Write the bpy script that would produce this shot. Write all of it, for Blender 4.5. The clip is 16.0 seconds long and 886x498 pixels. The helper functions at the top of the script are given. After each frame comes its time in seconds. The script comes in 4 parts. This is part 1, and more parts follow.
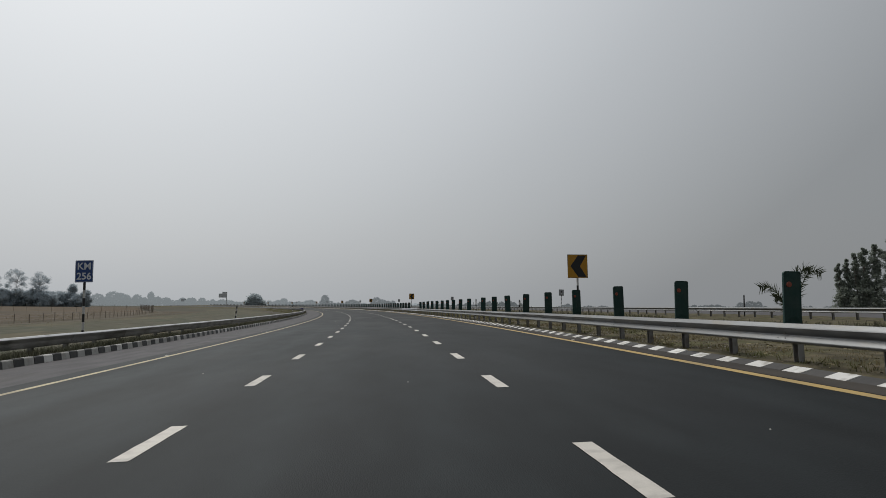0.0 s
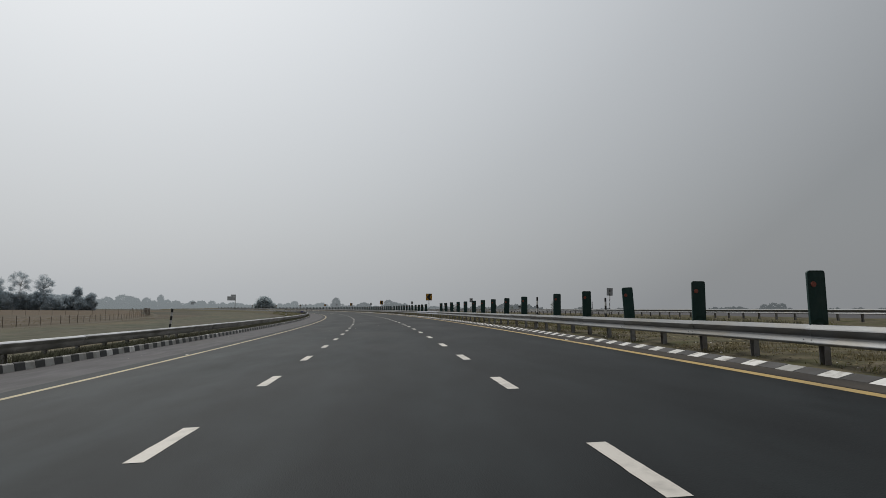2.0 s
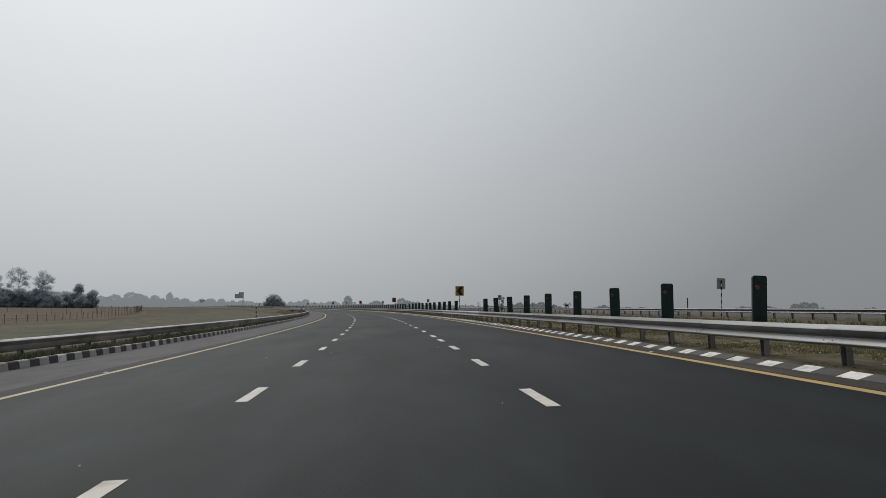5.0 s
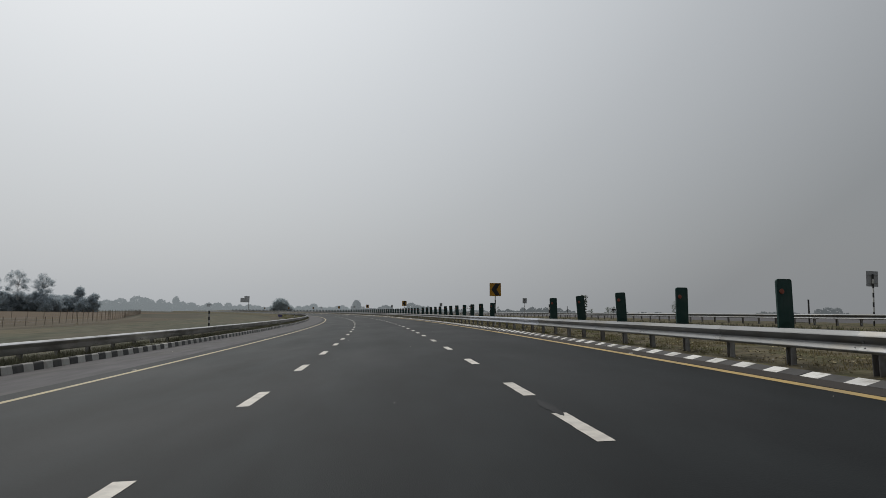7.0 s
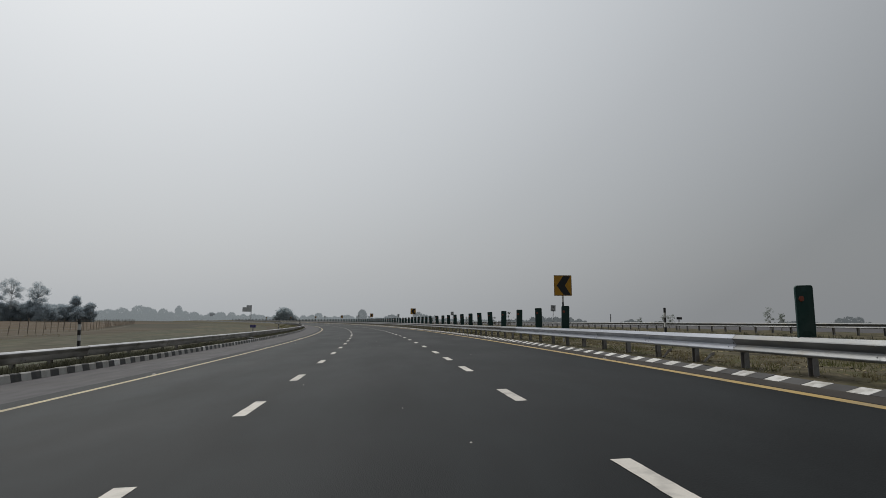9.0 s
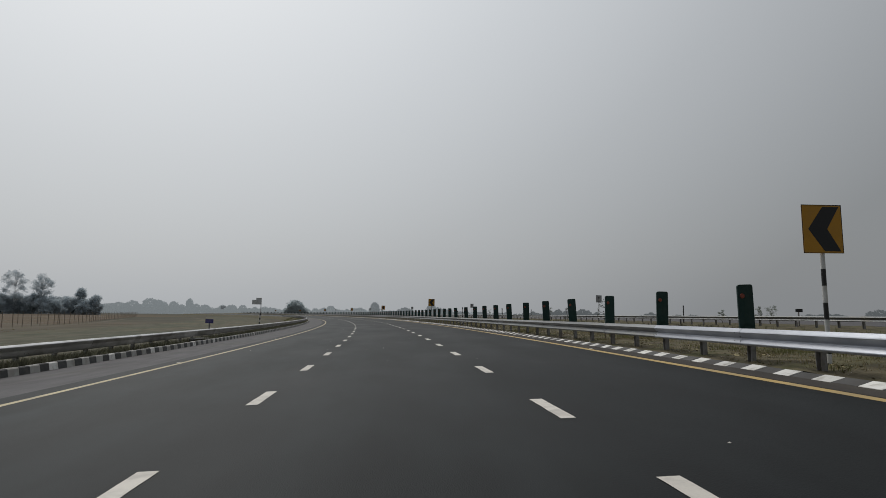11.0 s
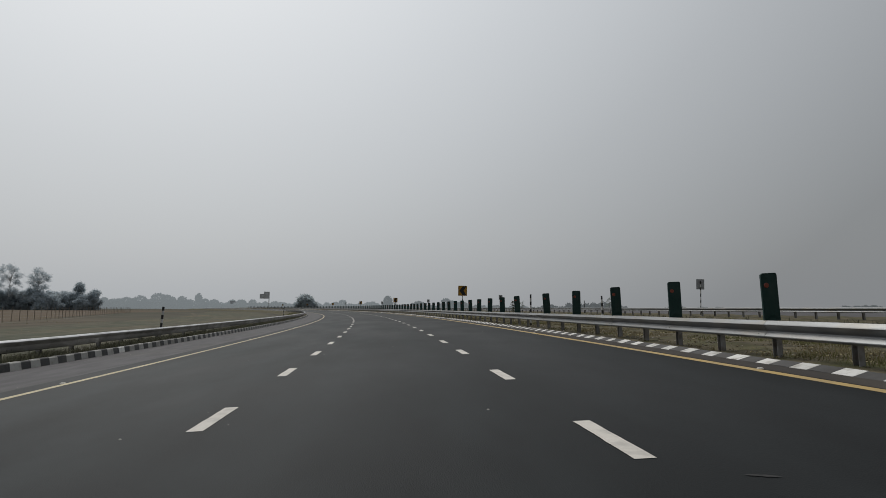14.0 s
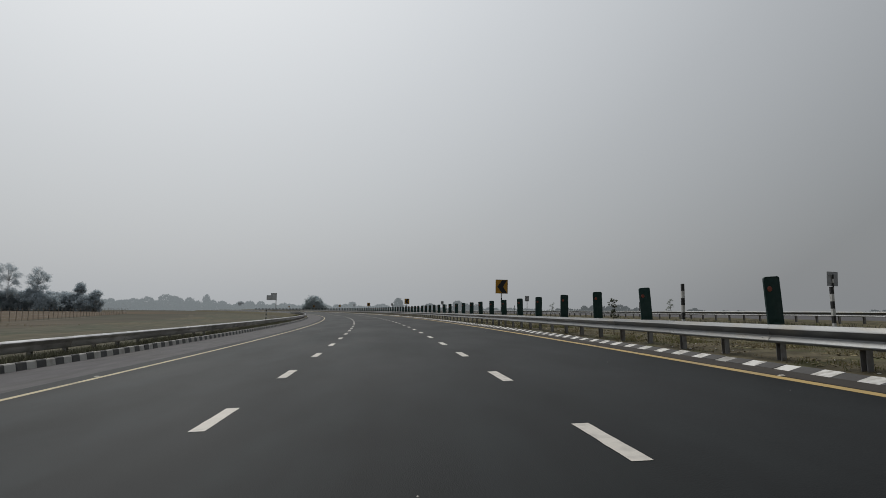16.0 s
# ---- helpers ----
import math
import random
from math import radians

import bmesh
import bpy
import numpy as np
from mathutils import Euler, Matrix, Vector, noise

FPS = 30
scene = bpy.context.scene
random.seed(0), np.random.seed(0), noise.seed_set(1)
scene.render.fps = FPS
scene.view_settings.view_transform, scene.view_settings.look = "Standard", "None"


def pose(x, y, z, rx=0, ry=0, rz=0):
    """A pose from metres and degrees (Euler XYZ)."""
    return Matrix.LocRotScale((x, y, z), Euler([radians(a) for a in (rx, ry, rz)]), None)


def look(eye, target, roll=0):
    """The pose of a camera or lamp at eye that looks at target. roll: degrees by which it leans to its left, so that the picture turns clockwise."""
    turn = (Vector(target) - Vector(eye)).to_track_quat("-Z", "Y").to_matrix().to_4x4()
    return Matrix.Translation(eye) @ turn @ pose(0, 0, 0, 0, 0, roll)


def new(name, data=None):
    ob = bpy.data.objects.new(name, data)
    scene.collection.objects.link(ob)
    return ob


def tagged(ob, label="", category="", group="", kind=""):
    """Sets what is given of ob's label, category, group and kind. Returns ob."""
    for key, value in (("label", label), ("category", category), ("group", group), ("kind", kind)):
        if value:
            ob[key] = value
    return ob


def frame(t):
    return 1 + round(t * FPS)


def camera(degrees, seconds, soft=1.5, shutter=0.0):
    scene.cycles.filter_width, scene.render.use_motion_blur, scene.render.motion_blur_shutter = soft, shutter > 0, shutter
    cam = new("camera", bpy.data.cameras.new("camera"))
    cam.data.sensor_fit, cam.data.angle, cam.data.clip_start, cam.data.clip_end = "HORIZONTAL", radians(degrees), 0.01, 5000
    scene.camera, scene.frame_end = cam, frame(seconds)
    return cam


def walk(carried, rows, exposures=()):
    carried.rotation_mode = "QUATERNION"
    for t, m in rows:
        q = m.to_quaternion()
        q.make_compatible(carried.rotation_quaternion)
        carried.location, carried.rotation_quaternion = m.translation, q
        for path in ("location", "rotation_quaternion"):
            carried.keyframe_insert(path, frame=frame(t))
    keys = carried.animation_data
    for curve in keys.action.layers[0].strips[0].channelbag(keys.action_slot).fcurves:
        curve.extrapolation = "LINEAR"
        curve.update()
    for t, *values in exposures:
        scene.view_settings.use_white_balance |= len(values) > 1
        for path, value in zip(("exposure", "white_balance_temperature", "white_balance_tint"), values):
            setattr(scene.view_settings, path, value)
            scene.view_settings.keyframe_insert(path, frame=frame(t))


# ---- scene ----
cam = camera(72.04, 16.0, soft=0.75)
walk(cam, [
    (0, pose(0.278, 0.000, 1.180, 95.463, -0.612, -4.777)),
    (0.5, pose(0.236, 3.665, 1.171, 95.766, -0.840, -4.558)),
    (1, pose(0.193, 7.322, 1.165, 95.489, -0.741, -3.916)),
    (1.5, pose(0.142, 11.011, 1.162, 95.092, -0.696, -3.939)),
    (2, pose(0.075, 14.688, 1.163, 95.697, -0.485, -3.664)),
    (2.5, pose(-0.018, 18.365, 1.162, 95.536, -0.711, -3.208)),
    (3, pose(-0.127, 22.009, 1.159, 95.542, -0.785, -3.108)),
    (3.5, pose(-0.239, 25.651, 1.158, 95.261, -0.663, -2.769)),
    (4, pose(-0.364, 29.266, 1.156, 95.410, -0.617, -2.863)),
    (4.6, pose(-0.520, 33.616, 1.158, 95.509, -0.632, -2.623)),
    (5.25, pose(-0.706, 38.352, 1.160, 95.617, -0.648, -2.364)),
    (5.9, pose(-0.914, 43.113, 1.162, 95.724, -0.664, -2.104)),
    (6.5, pose(-1.130, 47.528, 1.164, 95.824, -0.679, -1.865)),
    (7, pose(-1.321, 51.215, 1.160, 95.993, -0.759, -1.586)),
    (7.5, pose(-1.522, 54.924, 1.150, 95.996, -0.922, -1.304)),
    (8, pose(-1.724, 58.617, 1.142, 95.549, -0.865, -1.326)),
    (8.5, pose(-1.960, 62.276, 1.145, 97.026, -0.721, -1.282)),
    (9.1, pose(-2.257, 66.661, 1.147, 96.832, -0.731, -0.925)),
    (9.75, pose(-2.605, 71.414, 1.149, 96.622, -0.742, -0.539)),
    (10.4, pose(-2.976, 76.195, 1.152, 96.412, -0.753, -0.153)),
    (11, pose(-3.337, 80.655, 1.154, 96.218, -0.763, 0.204)),
    (11.5, pose(-3.643, 84.397, 1.153, 95.817, -0.739, 0.673)),
    (12, pose(-3.964, 88.158, 1.150, 95.486, -0.713, 0.428)),
    (12.5, pose(-4.292, 91.839, 1.149, 95.688, -0.537, 0.807)),
    (13, pose(-4.642, 95.521, 1.150, 95.833, -0.595, 0.779)),
    (13.5, pose(-5.001, 99.223, 1.149, 95.814, -0.750, 1.281)),
    (14, pose(-5.362, 102.876, 1.142, 95.610, -0.446, 1.451)),
    (14.5, pose(-5.745, 106.511, 1.135, 96.084, -0.516, 0.893)),
    (15, pose(-6.161, 110.134, 1.131, 96.362, -0.487, 1.793)),
    (15.5, pose(-6.588, 113.794, 1.137, 95.504, -0.567, 2.348)),
    (16, pose(-7.015, 117.483, 1.143, 95.837, -0.670, 2.429)),
], exposures=((0, 0.0), (4, 0.0), (8, -.05), (12, -.1), (16, -.1)))

# ---- light ----
SUN_AZ, SUN_EL = radians(-32), radians(50)       # ahead and to the left of the start, high
SUN_DIR = Vector((math.sin(SUN_AZ) * math.cos(SUN_EL), math.cos(SUN_AZ) * math.cos(SUN_EL), math.sin(SUN_EL)))
world = bpy.data.worlds.new("hazy_sky")
scene.world = world
world.use_nodes = True
wt = world.node_tree
wt.nodes.clear()
w_out = wt.nodes.new("ShaderNodeOutputWorld")
w_bg = wt.nodes.new("ShaderNodeBackground")
w_sky = wt.nodes.new("ShaderNodeTexSky")
w_sky.sky_type = 'NISHITA'
w_sky.sun_disc = False
w_sky.sun_elevation, w_sky.sun_rotation = SUN_EL, SUN_AZ
w_sky.dust_density, w_sky.air_density = 6.0, 1.5
w_co = wt.nodes.new("ShaderNodeTexCoord")
w_dot = wt.nodes.new("ShaderNodeVectorMath")
w_dot.operation = 'DOT_PRODUCT'
w_dot.inputs[1].default_value = SUN_DIR
w_ramp = wt.nodes.new("ShaderNodeValToRGB")
stops = ((0.0, .22), (.37, .262), (.5, .352), (.64, .455), (.8, .61), (.92, .745), (1.0, .88))
els = w_ramp.color_ramp.elements
while len(els) < len(stops):
    els.new(0.5)
for el, (pos, val) in zip(els, stops):
    el.position, el.color = pos, (val * .955, val * 1.0, val * 1.045, 1)
w_mul = wt.nodes.new("ShaderNodeVectorMath")
w_mul.operation = 'SCALE'
w_mul.inputs["Scale"].default_value = 0.006
w_add = wt.nodes.new("ShaderNodeVectorMath")
w_add.operation = 'ADD'
wt.links.new(w_co.outputs["Generated"], w_dot.inputs[0])
wt.links.new(w_dot.outputs["Value"], w_ramp.inputs["Fac"])
wt.links.new(w_sky.outputs["Color"], w_mul.inputs[0])
wt.links.new(w_ramp.outputs["Color"], w_add.inputs[0])
wt.links.new(w_mul.outputs["Vector"], w_add.inputs[1])
wt.links.new(w_add.outputs["Vector"], w_bg.inputs["Color"])
wt.links.new(w_bg.outputs["Background"], w_out.inputs["Surface"])
sun = new("sun", bpy.data.lights.new("sun", 'SUN'))
sun.data.energy, sun.data.angle, sun.data.color = 1.5, radians(22), (1.0, .965, .91)
sun.matrix_world = look(SUN_DIR * 100, (0, 0, 0))


# ---- materials ----
def material(name, base, second=None, rough=0.8, metal=0.0, scale=4.0, fine=60.0, contrast=0.35, bump=0.15,
             spec=0.4, stretch=(1, 1, 1), uv=False, island=0.0, objrand=0.0, dirt=None, dirt_scale=0.6, dirt_amount=0.4, through_light=0.0, gaps=0.0, bands=0.0, mottle=None, lengthwise=None, sheen_across=None):
    """Two scales of variation between two colours, with stains over them and a fine relief."""
    m = bpy.data.materials.new(name)
    m.use_nodes = True
    nt = m.node_tree
    bs = nt.nodes["Principled BSDF"]
    second = second or tuple(c * 0.7 for c in base)
    co = nt.nodes.new("ShaderNodeTexCoord")
    mp = nt.nodes.new("ShaderNodeMapping")
    mp.inputs["Scale"].default_value = stretch
    nt.links.new(co.outputs["UV" if uv else "Object"], mp.inputs["Vector"])
    if objrand:                                    # alike pieces wear differently
        oi = nt.nodes.new("ShaderNodeObjectInfo")
        far = nt.nodes.new("ShaderNodeMath")
        far.operation = 'MULTIPLY'
        far.inputs[1].default_value = 71.0
        nt.links.new(oi.outputs["Random"], far.inputs[0])
        nt.links.new(far.outputs[0], mp.inputs["Location"])

    def noise_at(s, detail=4.0):
        n = nt.nodes.new("ShaderNodeTexNoise")
        n.inputs["Scale"].default_value, n.inputs["Detail"].default_value = s, detail
        nt.links.new(mp.outputs["Vector"], n.inputs["Vector"])
        return n

    def ramp(src, lo, hi):
        r = nt.nodes.new("ShaderNodeMapRange")
        r.inputs["From Min"].default_value, r.inputs["From Max"].default_value = lo, hi
        nt.links.new(src, r.inputs["Value"])
        return r.outputs["Result"]

    def mixed(fac, a, b):
        x = nt.nodes.new("ShaderNodeMix")
        x.data_type = 'RGBA'
        if isinstance(fac, float):
            x.inputs["Factor"].default_value = fac
        else:
            nt.links.new(fac, x.inputs["Factor"])
        for sock, val in ((x.inputs[6], a), (x.inputs[7], b)):
            if isinstance(val, tuple):
                sock.default_value = (*val, 1)
            else:
                nt.links.new(val, sock)
        return x.outputs[2]
    big, small = noise_at(scale), noise_at(fine, 3.0)
    col = mixed(ramp(big.outputs["Fac"], .5 - contrast, .5 + contrast), base, second)
    fine_dark = mixed(ramp(small.outputs["Fac"], .3, .7), tuple(c * .8 for c in base), tuple(min(1, c * 1.15) for c in second))
    col = mixed(0.35, col, fine_dark)
    if dirt:
        st = noise_at(dirt_scale, 6.0)
        gain = nt.nodes.new("ShaderNodeMath")
        gain.operation = 'MULTIPLY'
        gain.use_clamp = True
        gain.inputs[1].default_value = dirt_amount
        nt.links.new(ramp(st.outputs["Fac"], .48, .68), gain.inputs[0])
        col = mixed(gain.outputs[0], col, dirt)
    for amount, node, out in ((island, "ShaderNodeNewGeometry", "Random Per Island"), (objrand, "ShaderNodeObjectInfo", "Random")):
        if amount:
            g = nt.nodes.new(node)
            hsv = nt.nodes.new("ShaderNodeHueSaturation")
            mr = nt.nodes.new("ShaderNodeMapRange")
            mr.inputs["To Min"].default_value, mr.inputs["To Max"].default_value = 1 - amount, 1 + amount
            nt.links.new(g.outputs[out], mr.inputs["Value"])
            nt.links.new(mr.outputs["Result"], hsv.inputs["Value"])
            nt.links.new(col, hsv.inputs["Color"])
            col = hsv.outputs["Color"]
    if mottle:                                     # blotches of another size, given as (scale, amount)
        mo = noise_at(mottle[0], 5.0)
        mv = nt.nodes.new("ShaderNodeMapRange")
        mv.inputs["From Min"].default_value, mv.inputs["From Max"].default_value = .3, .7
        mv.inputs["To Min"].default_value, mv.inputs["To Max"].default_value = 1 - mottle[1], 1 + mottle[1]
        nt.links.new(mo.outputs["Fac"], mv.inputs["Value"])
        mh = nt.nodes.new("ShaderNodeHueSaturation")
        nt.links.new(mv.outputs["Result"], mh.inputs["Value"])
        nt.links.new(col, mh.inputs["Color"])
        col = mh.outputs["Color"]
    if bands:
        wv = nt.nodes.new("ShaderNodeTexWave")
        wv.bands_direction = 'X'
        wv.inputs["Scale"].default_value, wv.inputs["Distortion"].default_value, wv.inputs["Detail"].default_value = .1675, 1.6, 3.0
        nt.links.new(mp.outputs["Vector"], wv.inputs["Vector"])
        wr = nt.nodes.new("ShaderNodeMapRange")
        wr.inputs["To Min"].default_value, wr.inputs["To Max"].default_value = 1 - bands, 1 + bands
        nt.links.new(wv.outputs["Fac"], wr.inputs["Value"])
        hs = nt.nodes.new("ShaderNodeHueSaturation")
        nt.links.new(wr.outputs["Result"], hs.inputs["Value"])
        nt.links.new(col, hs.inputs["Color"])
        col = hs.outputs["Color"]
    # Darker farther on; crosswise ramp paints in sky sheen: (from, to, before, after)
    for change, axis in ((lengthwise, "Y"), (sheen_across, "X")):
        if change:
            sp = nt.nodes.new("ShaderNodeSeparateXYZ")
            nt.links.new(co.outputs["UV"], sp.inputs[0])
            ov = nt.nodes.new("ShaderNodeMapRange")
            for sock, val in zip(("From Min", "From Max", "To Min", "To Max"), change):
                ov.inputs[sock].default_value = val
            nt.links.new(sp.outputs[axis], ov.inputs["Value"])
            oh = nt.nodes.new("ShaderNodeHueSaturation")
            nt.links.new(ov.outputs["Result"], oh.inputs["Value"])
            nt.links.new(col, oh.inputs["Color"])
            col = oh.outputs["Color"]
    nt.links.new(col, bs.inputs["Base Color"])
    if through_light:
        tr = nt.nodes.new("ShaderNodeBsdfTranslucent")
        nt.links.new(col, tr.inputs["Color"])
        mx = nt.nodes.new("ShaderNodeMixShader")
        mx.inputs["Fac"].default_value = through_light
        nt.links.new(bs.outputs["BSDF"], mx.inputs[1])
        nt.links.new(tr.outputs["BSDF"], mx.inputs[2])
        leafy = mx.outputs["Shader"]
        if gaps:                                   # see-through share of each leaf; sky behind lightens crowns like haze
            op = nt.nodes.new("ShaderNodeBsdfTransparent")
            mg = nt.nodes.new("ShaderNodeMixShader")
            mg.inputs["Fac"].default_value = gaps
            nt.links.new(leafy, mg.inputs[1])
            nt.links.new(op.outputs["BSDF"], mg.inputs[2])
            leafy = mg.outputs["Shader"]
        nt.links.new(leafy, nt.nodes["Material Output"].inputs["Surface"])
    rr = nt.nodes.new("ShaderNodeMapRange")
    rr.inputs["To Min"].default_value, rr.inputs["To Max"].default_value = max(0.05, rough - .12), min(1, rough + .12)
    nt.links.new(big.outputs["Fac"], rr.inputs["Value"])
    nt.links.new(rr.outputs["Result"], bs.inputs["Roughness"])
    bs.inputs["Metallic"].default_value = metal
    bs.inputs["Specular IOR Level"].default_value = spec
    if bump:
        b = nt.nodes.new("ShaderNodeBump")
        b.inputs["Strength"].default_value, b.inputs["Distance"].default_value = bump, 0.01
        nt.links.new(small.outputs["Fac"], b.inputs["Height"])
        nt.links.new(b.outputs["Normal"], bs.inputs["Normal"])
    return m


# paler left, darker right: the bright sky's reflection put into the colour
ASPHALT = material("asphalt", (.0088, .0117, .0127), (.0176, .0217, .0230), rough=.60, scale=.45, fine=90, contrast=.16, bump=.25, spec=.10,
                   stretch=(1, .28, 1), uv=True, dirt=(.0235, .0275, .0288), dirt_scale=.9, dirt_amount=.55, bands=.16, mottle=(1.9, .30), lengthwise=(38, 58, 1.06, .70), sheen_across=(-4.8, 3.0, 1.40, .60))
SHOULDER = material("shoulder_asphalt", (.086, .083, .087), (.106, .102, .106), rough=.75, scale=.5, fine=90, contrast=.25, bump=.3, spec=.12,
                    stretch=(1, .2, 1), uv=True, dirt=(.09, .085, .075), dirt_scale=.7, dirt_amount=.4, mottle=(3.0, .22))
WHITE = material("white_road_paint", (.64, .605, .545), (.56, .525, .47), rough=.6, scale=6, fine=60, bump=.2, dirt=(.30, .285, .26), dirt_scale=4.5, dirt_amount=.5, objrand=.08)
YELLOW = material("yellow_road_paint", (.50, .345, .115), (.42, .29, .105), rough=.6, scale=.8, fine=50, bump=.2, uv=True, dirt=(.22, .18, .12), dirt_scale=1.2, dirt_amount=.5)
YELLOW_PALE = material("faded_yellow_paint", (.55, .46, .27), (.45, .38, .24), rough=.65, scale=.8, fine=50, bump=.2, uv=True, dirt=(.2, .17, .13), dirt_scale=1.2, dirt_amount=.5)
KERB_WEED = material("dusty_kerb_weeds", (.13, .135, .09), (.17, .165, .115), rough=.9, scale=1.0, fine=10, spec=.1, bump=0, island=.4, through_light=.3)
KERB_WHITE = material("kerb_white_paint", (.74, .73, .70), (.62, .61, .58), rough=.7, scale=5, fine=50, dirt=(.25, .22, .18), dirt_scale=5, dirt_amount=.6, objrand=.12)
KERB_BLACK = material("kerb_black_paint", (.022, .022, .024), (.04, .04, .04), rough=.6, scale=5, fine=50, dirt=(.09, .085, .075), dirt_scale=5, dirt_amount=.5, objrand=.2)
KERB_GREY = material("kerb_bare_concrete", (.085, .083, .082), (.06, .058, .056), rough=.8, scale=4, fine=60, dirt=(.06, .055, .05), dirt_scale=3, dirt_amount=.6, objrand=.2)
# shade put into the white paint of roadside blocks facing off the sun
KERB_SHADED_WHITE = material("kerb_shaded_white_paint", (.45, .445, .42), (.34, .335, .315), rough=.75, scale=5, fine=50, dirt=(.24, .22, .19), dirt_scale=4, dirt_amount=.6, objrand=.12)
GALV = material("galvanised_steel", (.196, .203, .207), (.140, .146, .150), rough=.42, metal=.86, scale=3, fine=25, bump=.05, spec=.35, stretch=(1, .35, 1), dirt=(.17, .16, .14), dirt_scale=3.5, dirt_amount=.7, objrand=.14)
GALV_NEW = material("fresh_galvanised_steel", (.36, .38, .42), (.29, .31, .35), rough=.34, metal=.5, scale=3, fine=25, bump=.04, spec=.5, objrand=.06)
POST_STEEL = material("weathered_post_steel", (.30, .295, .29), (.21, .205, .20), rough=.65, metal=.1, scale=5, fine=40, dirt=(.12, .08, .05), dirt_scale=5, dirt_amount=.5, objrand=.2)
GREEN = material("green_plastic", (.005, .030, .027), (.008, .042, .036), rough=.5, scale=5, fine=30, bump=.04, spec=.35, dirt=(.05, .07, .065), dirt_scale=4, dirt_amount=.3, objrand=.15)
ORANGE = material("orange_reflector", (.27, .058, .028), (.20, .048, .03), rough=.35, scale=30, fine=120, bump=.1, spec=.5)
SIGN_YELLOW = material("sign_yellow", (.50, .245, .012), (.43, .21, .012), rough=.45, scale=4, fine=40, bump=.03, dirt=(.3, .17, .04), dirt_scale=3, dirt_amount=.3)
SIGN_BLACK = material("sign_black", (.012, .013, .015), (.02, .02, .022), rough=.5, scale=5, fine=40, bump=.02)
SIGN_BLUE = material("sign_blue", (.018, .055, .19), (.022, .065, .21), rough=.4, scale=4, fine=40, bump=.02, dirt=(.06, .09, .18), dirt_scale=3, dirt_amount=.3)
SIGN_VIOLET = material("sign_violet", (.045, .04, .17), (.055, .05, .20), rough=.45, scale=4, fine=40, bump=.02)
SIGN_LILAC = material("sign_faded_lettering", (.22, .19, .38), (.17, .15, .32), rough=.5, scale=6, fine=40, bump=.02)
SIGN_WHITE = material("sign_white", (.72, .74, .78), (.62, .64, .68), rough=.45, scale=6, fine=40, bump=.02)
SIGN_BACK = material("sign_back_aluminium", (.40, .41, .42), (.33, .34, .35), rough=.5, metal=.5, scale=3, fine=30, bump=.04)
POLE_WHITE = material("pole_white_paint", (.66, .66, .65), (.5, .5, .48), rough=.55, scale=8, fine=40, dirt=(.3, .27, .22), dirt_scale=6, dirt_amount=.4)
POLE_BLACK = material("pole_black_paint", (.015, .015, .016), (.03, .03, .03), rough=.5, scale=8, fine=40)
SOIL = material("median_soil", (.150, .128, .082), (.050, .044, .029), rough=.95, scale=1.5, fine=14, contrast=.10, bump=1.0, uv=True, spec=.1, dirt=(.085, .088, .036), dirt_scale=.9, dirt_amount=.75)
DRY_GRASS = material("dry_grass", (.25, .21, .12), (.17, .145, .08), rough=.9, scale=1.0, fine=10, spec=.15, bump=0, island=.35, through_light=.4)
GREEN_GRASS = material("green_grass", (.12, .13, .05), (.16, .15, .07), rough=.9, scale=1.0, fine=10, spec=.15, bump=0, island=.35, through_light=.4)
MEDIAN_GRASS = material("grey_dry_grass", (.12, .115, .08), (.085, .082, .055), rough=.9, scale=1.0, fine=10, spec=.15, bump=0, island=.35, through_light=.4)
BARK = material("bark", (.16, .14, .12), (.10, .085, .07), rough=.95, scale=3, fine=20, bump=.5, spec=.1)
LEAF = material("dusty_leaves", (.055, .07, .04), (.09, .10, .065), rough=.8, scale=.3, fine=3, bump=0, spec=.2, island=.4, through_light=.35)
LEAF_GREY = material("grey_green_leaves", (.25, .285, .25), (.32, .35, .30), rough=.85, scale=.3, fine=3, bump=0, spec=.15, island=.12, through_light=.5, gaps=.2)
# leaf colours raised far above real foliage to imitate haze on distant trees
LEAF_WOODS = material("haze_paled_leaves", (.50, .56, .60), (.55, .61, .64), rough=.95, scale=.1, fine=1, bump=0, spec=.02, island=.03, through_light=.5, gaps=.6)
LEAF_FAR = material("haze_paled_far_leaves", (.55, .61, .63), (.60, .65, .67), rough=.9, scale=.05, fine=1, bump=0, spec=.05, island=.05, through_light=.5, gaps=.35)
GALV_DULL = material("dull_galvanised_steel", (.56, .56, .56), (.44, .44, .44), rough=.34, metal=.95, scale=3, fine=25, bump=.05, spec=.25, stretch=(1, .35, 1), dirt=(.15, .14, .13), dirt_scale=2.5, dirt_amount=.7, objrand=.10)
CONCRETE_PALE = material("mossy_concrete", (.36, .34, .26), (.26, .25, .17), rough=.9, scale=4, fine=30, bump=.3)
# grey lifted in the colour to carry the haze over the far boards
HOARDING = material("hoarding_haze_grey", (.60, .62, .64), (.52, .54, .56), rough=.6, scale=.3, fine=4, bump=.05, dirt=(.22, .22, .22), dirt_scale=.4, dirt_amount=.5)
CONCRETE = material("fence_concrete", (.25, .21, .17), (.19, .16, .13), rough=.9, scale=4, fine=30, bump=.3)


def field_material():
    m = material("field_ground", (.104, .096, .075), (.08, .078, .061), rough=.95, scale=.02, fine=.6, contrast=.10, bump=.5, spec=.05,
                 stretch=(1, .35, 1), dirt=(.125, .098, .072), dirt_scale=.012, dirt_amount=1.0, mottle=(.16, .22))
    return m


FIELD = field_material()


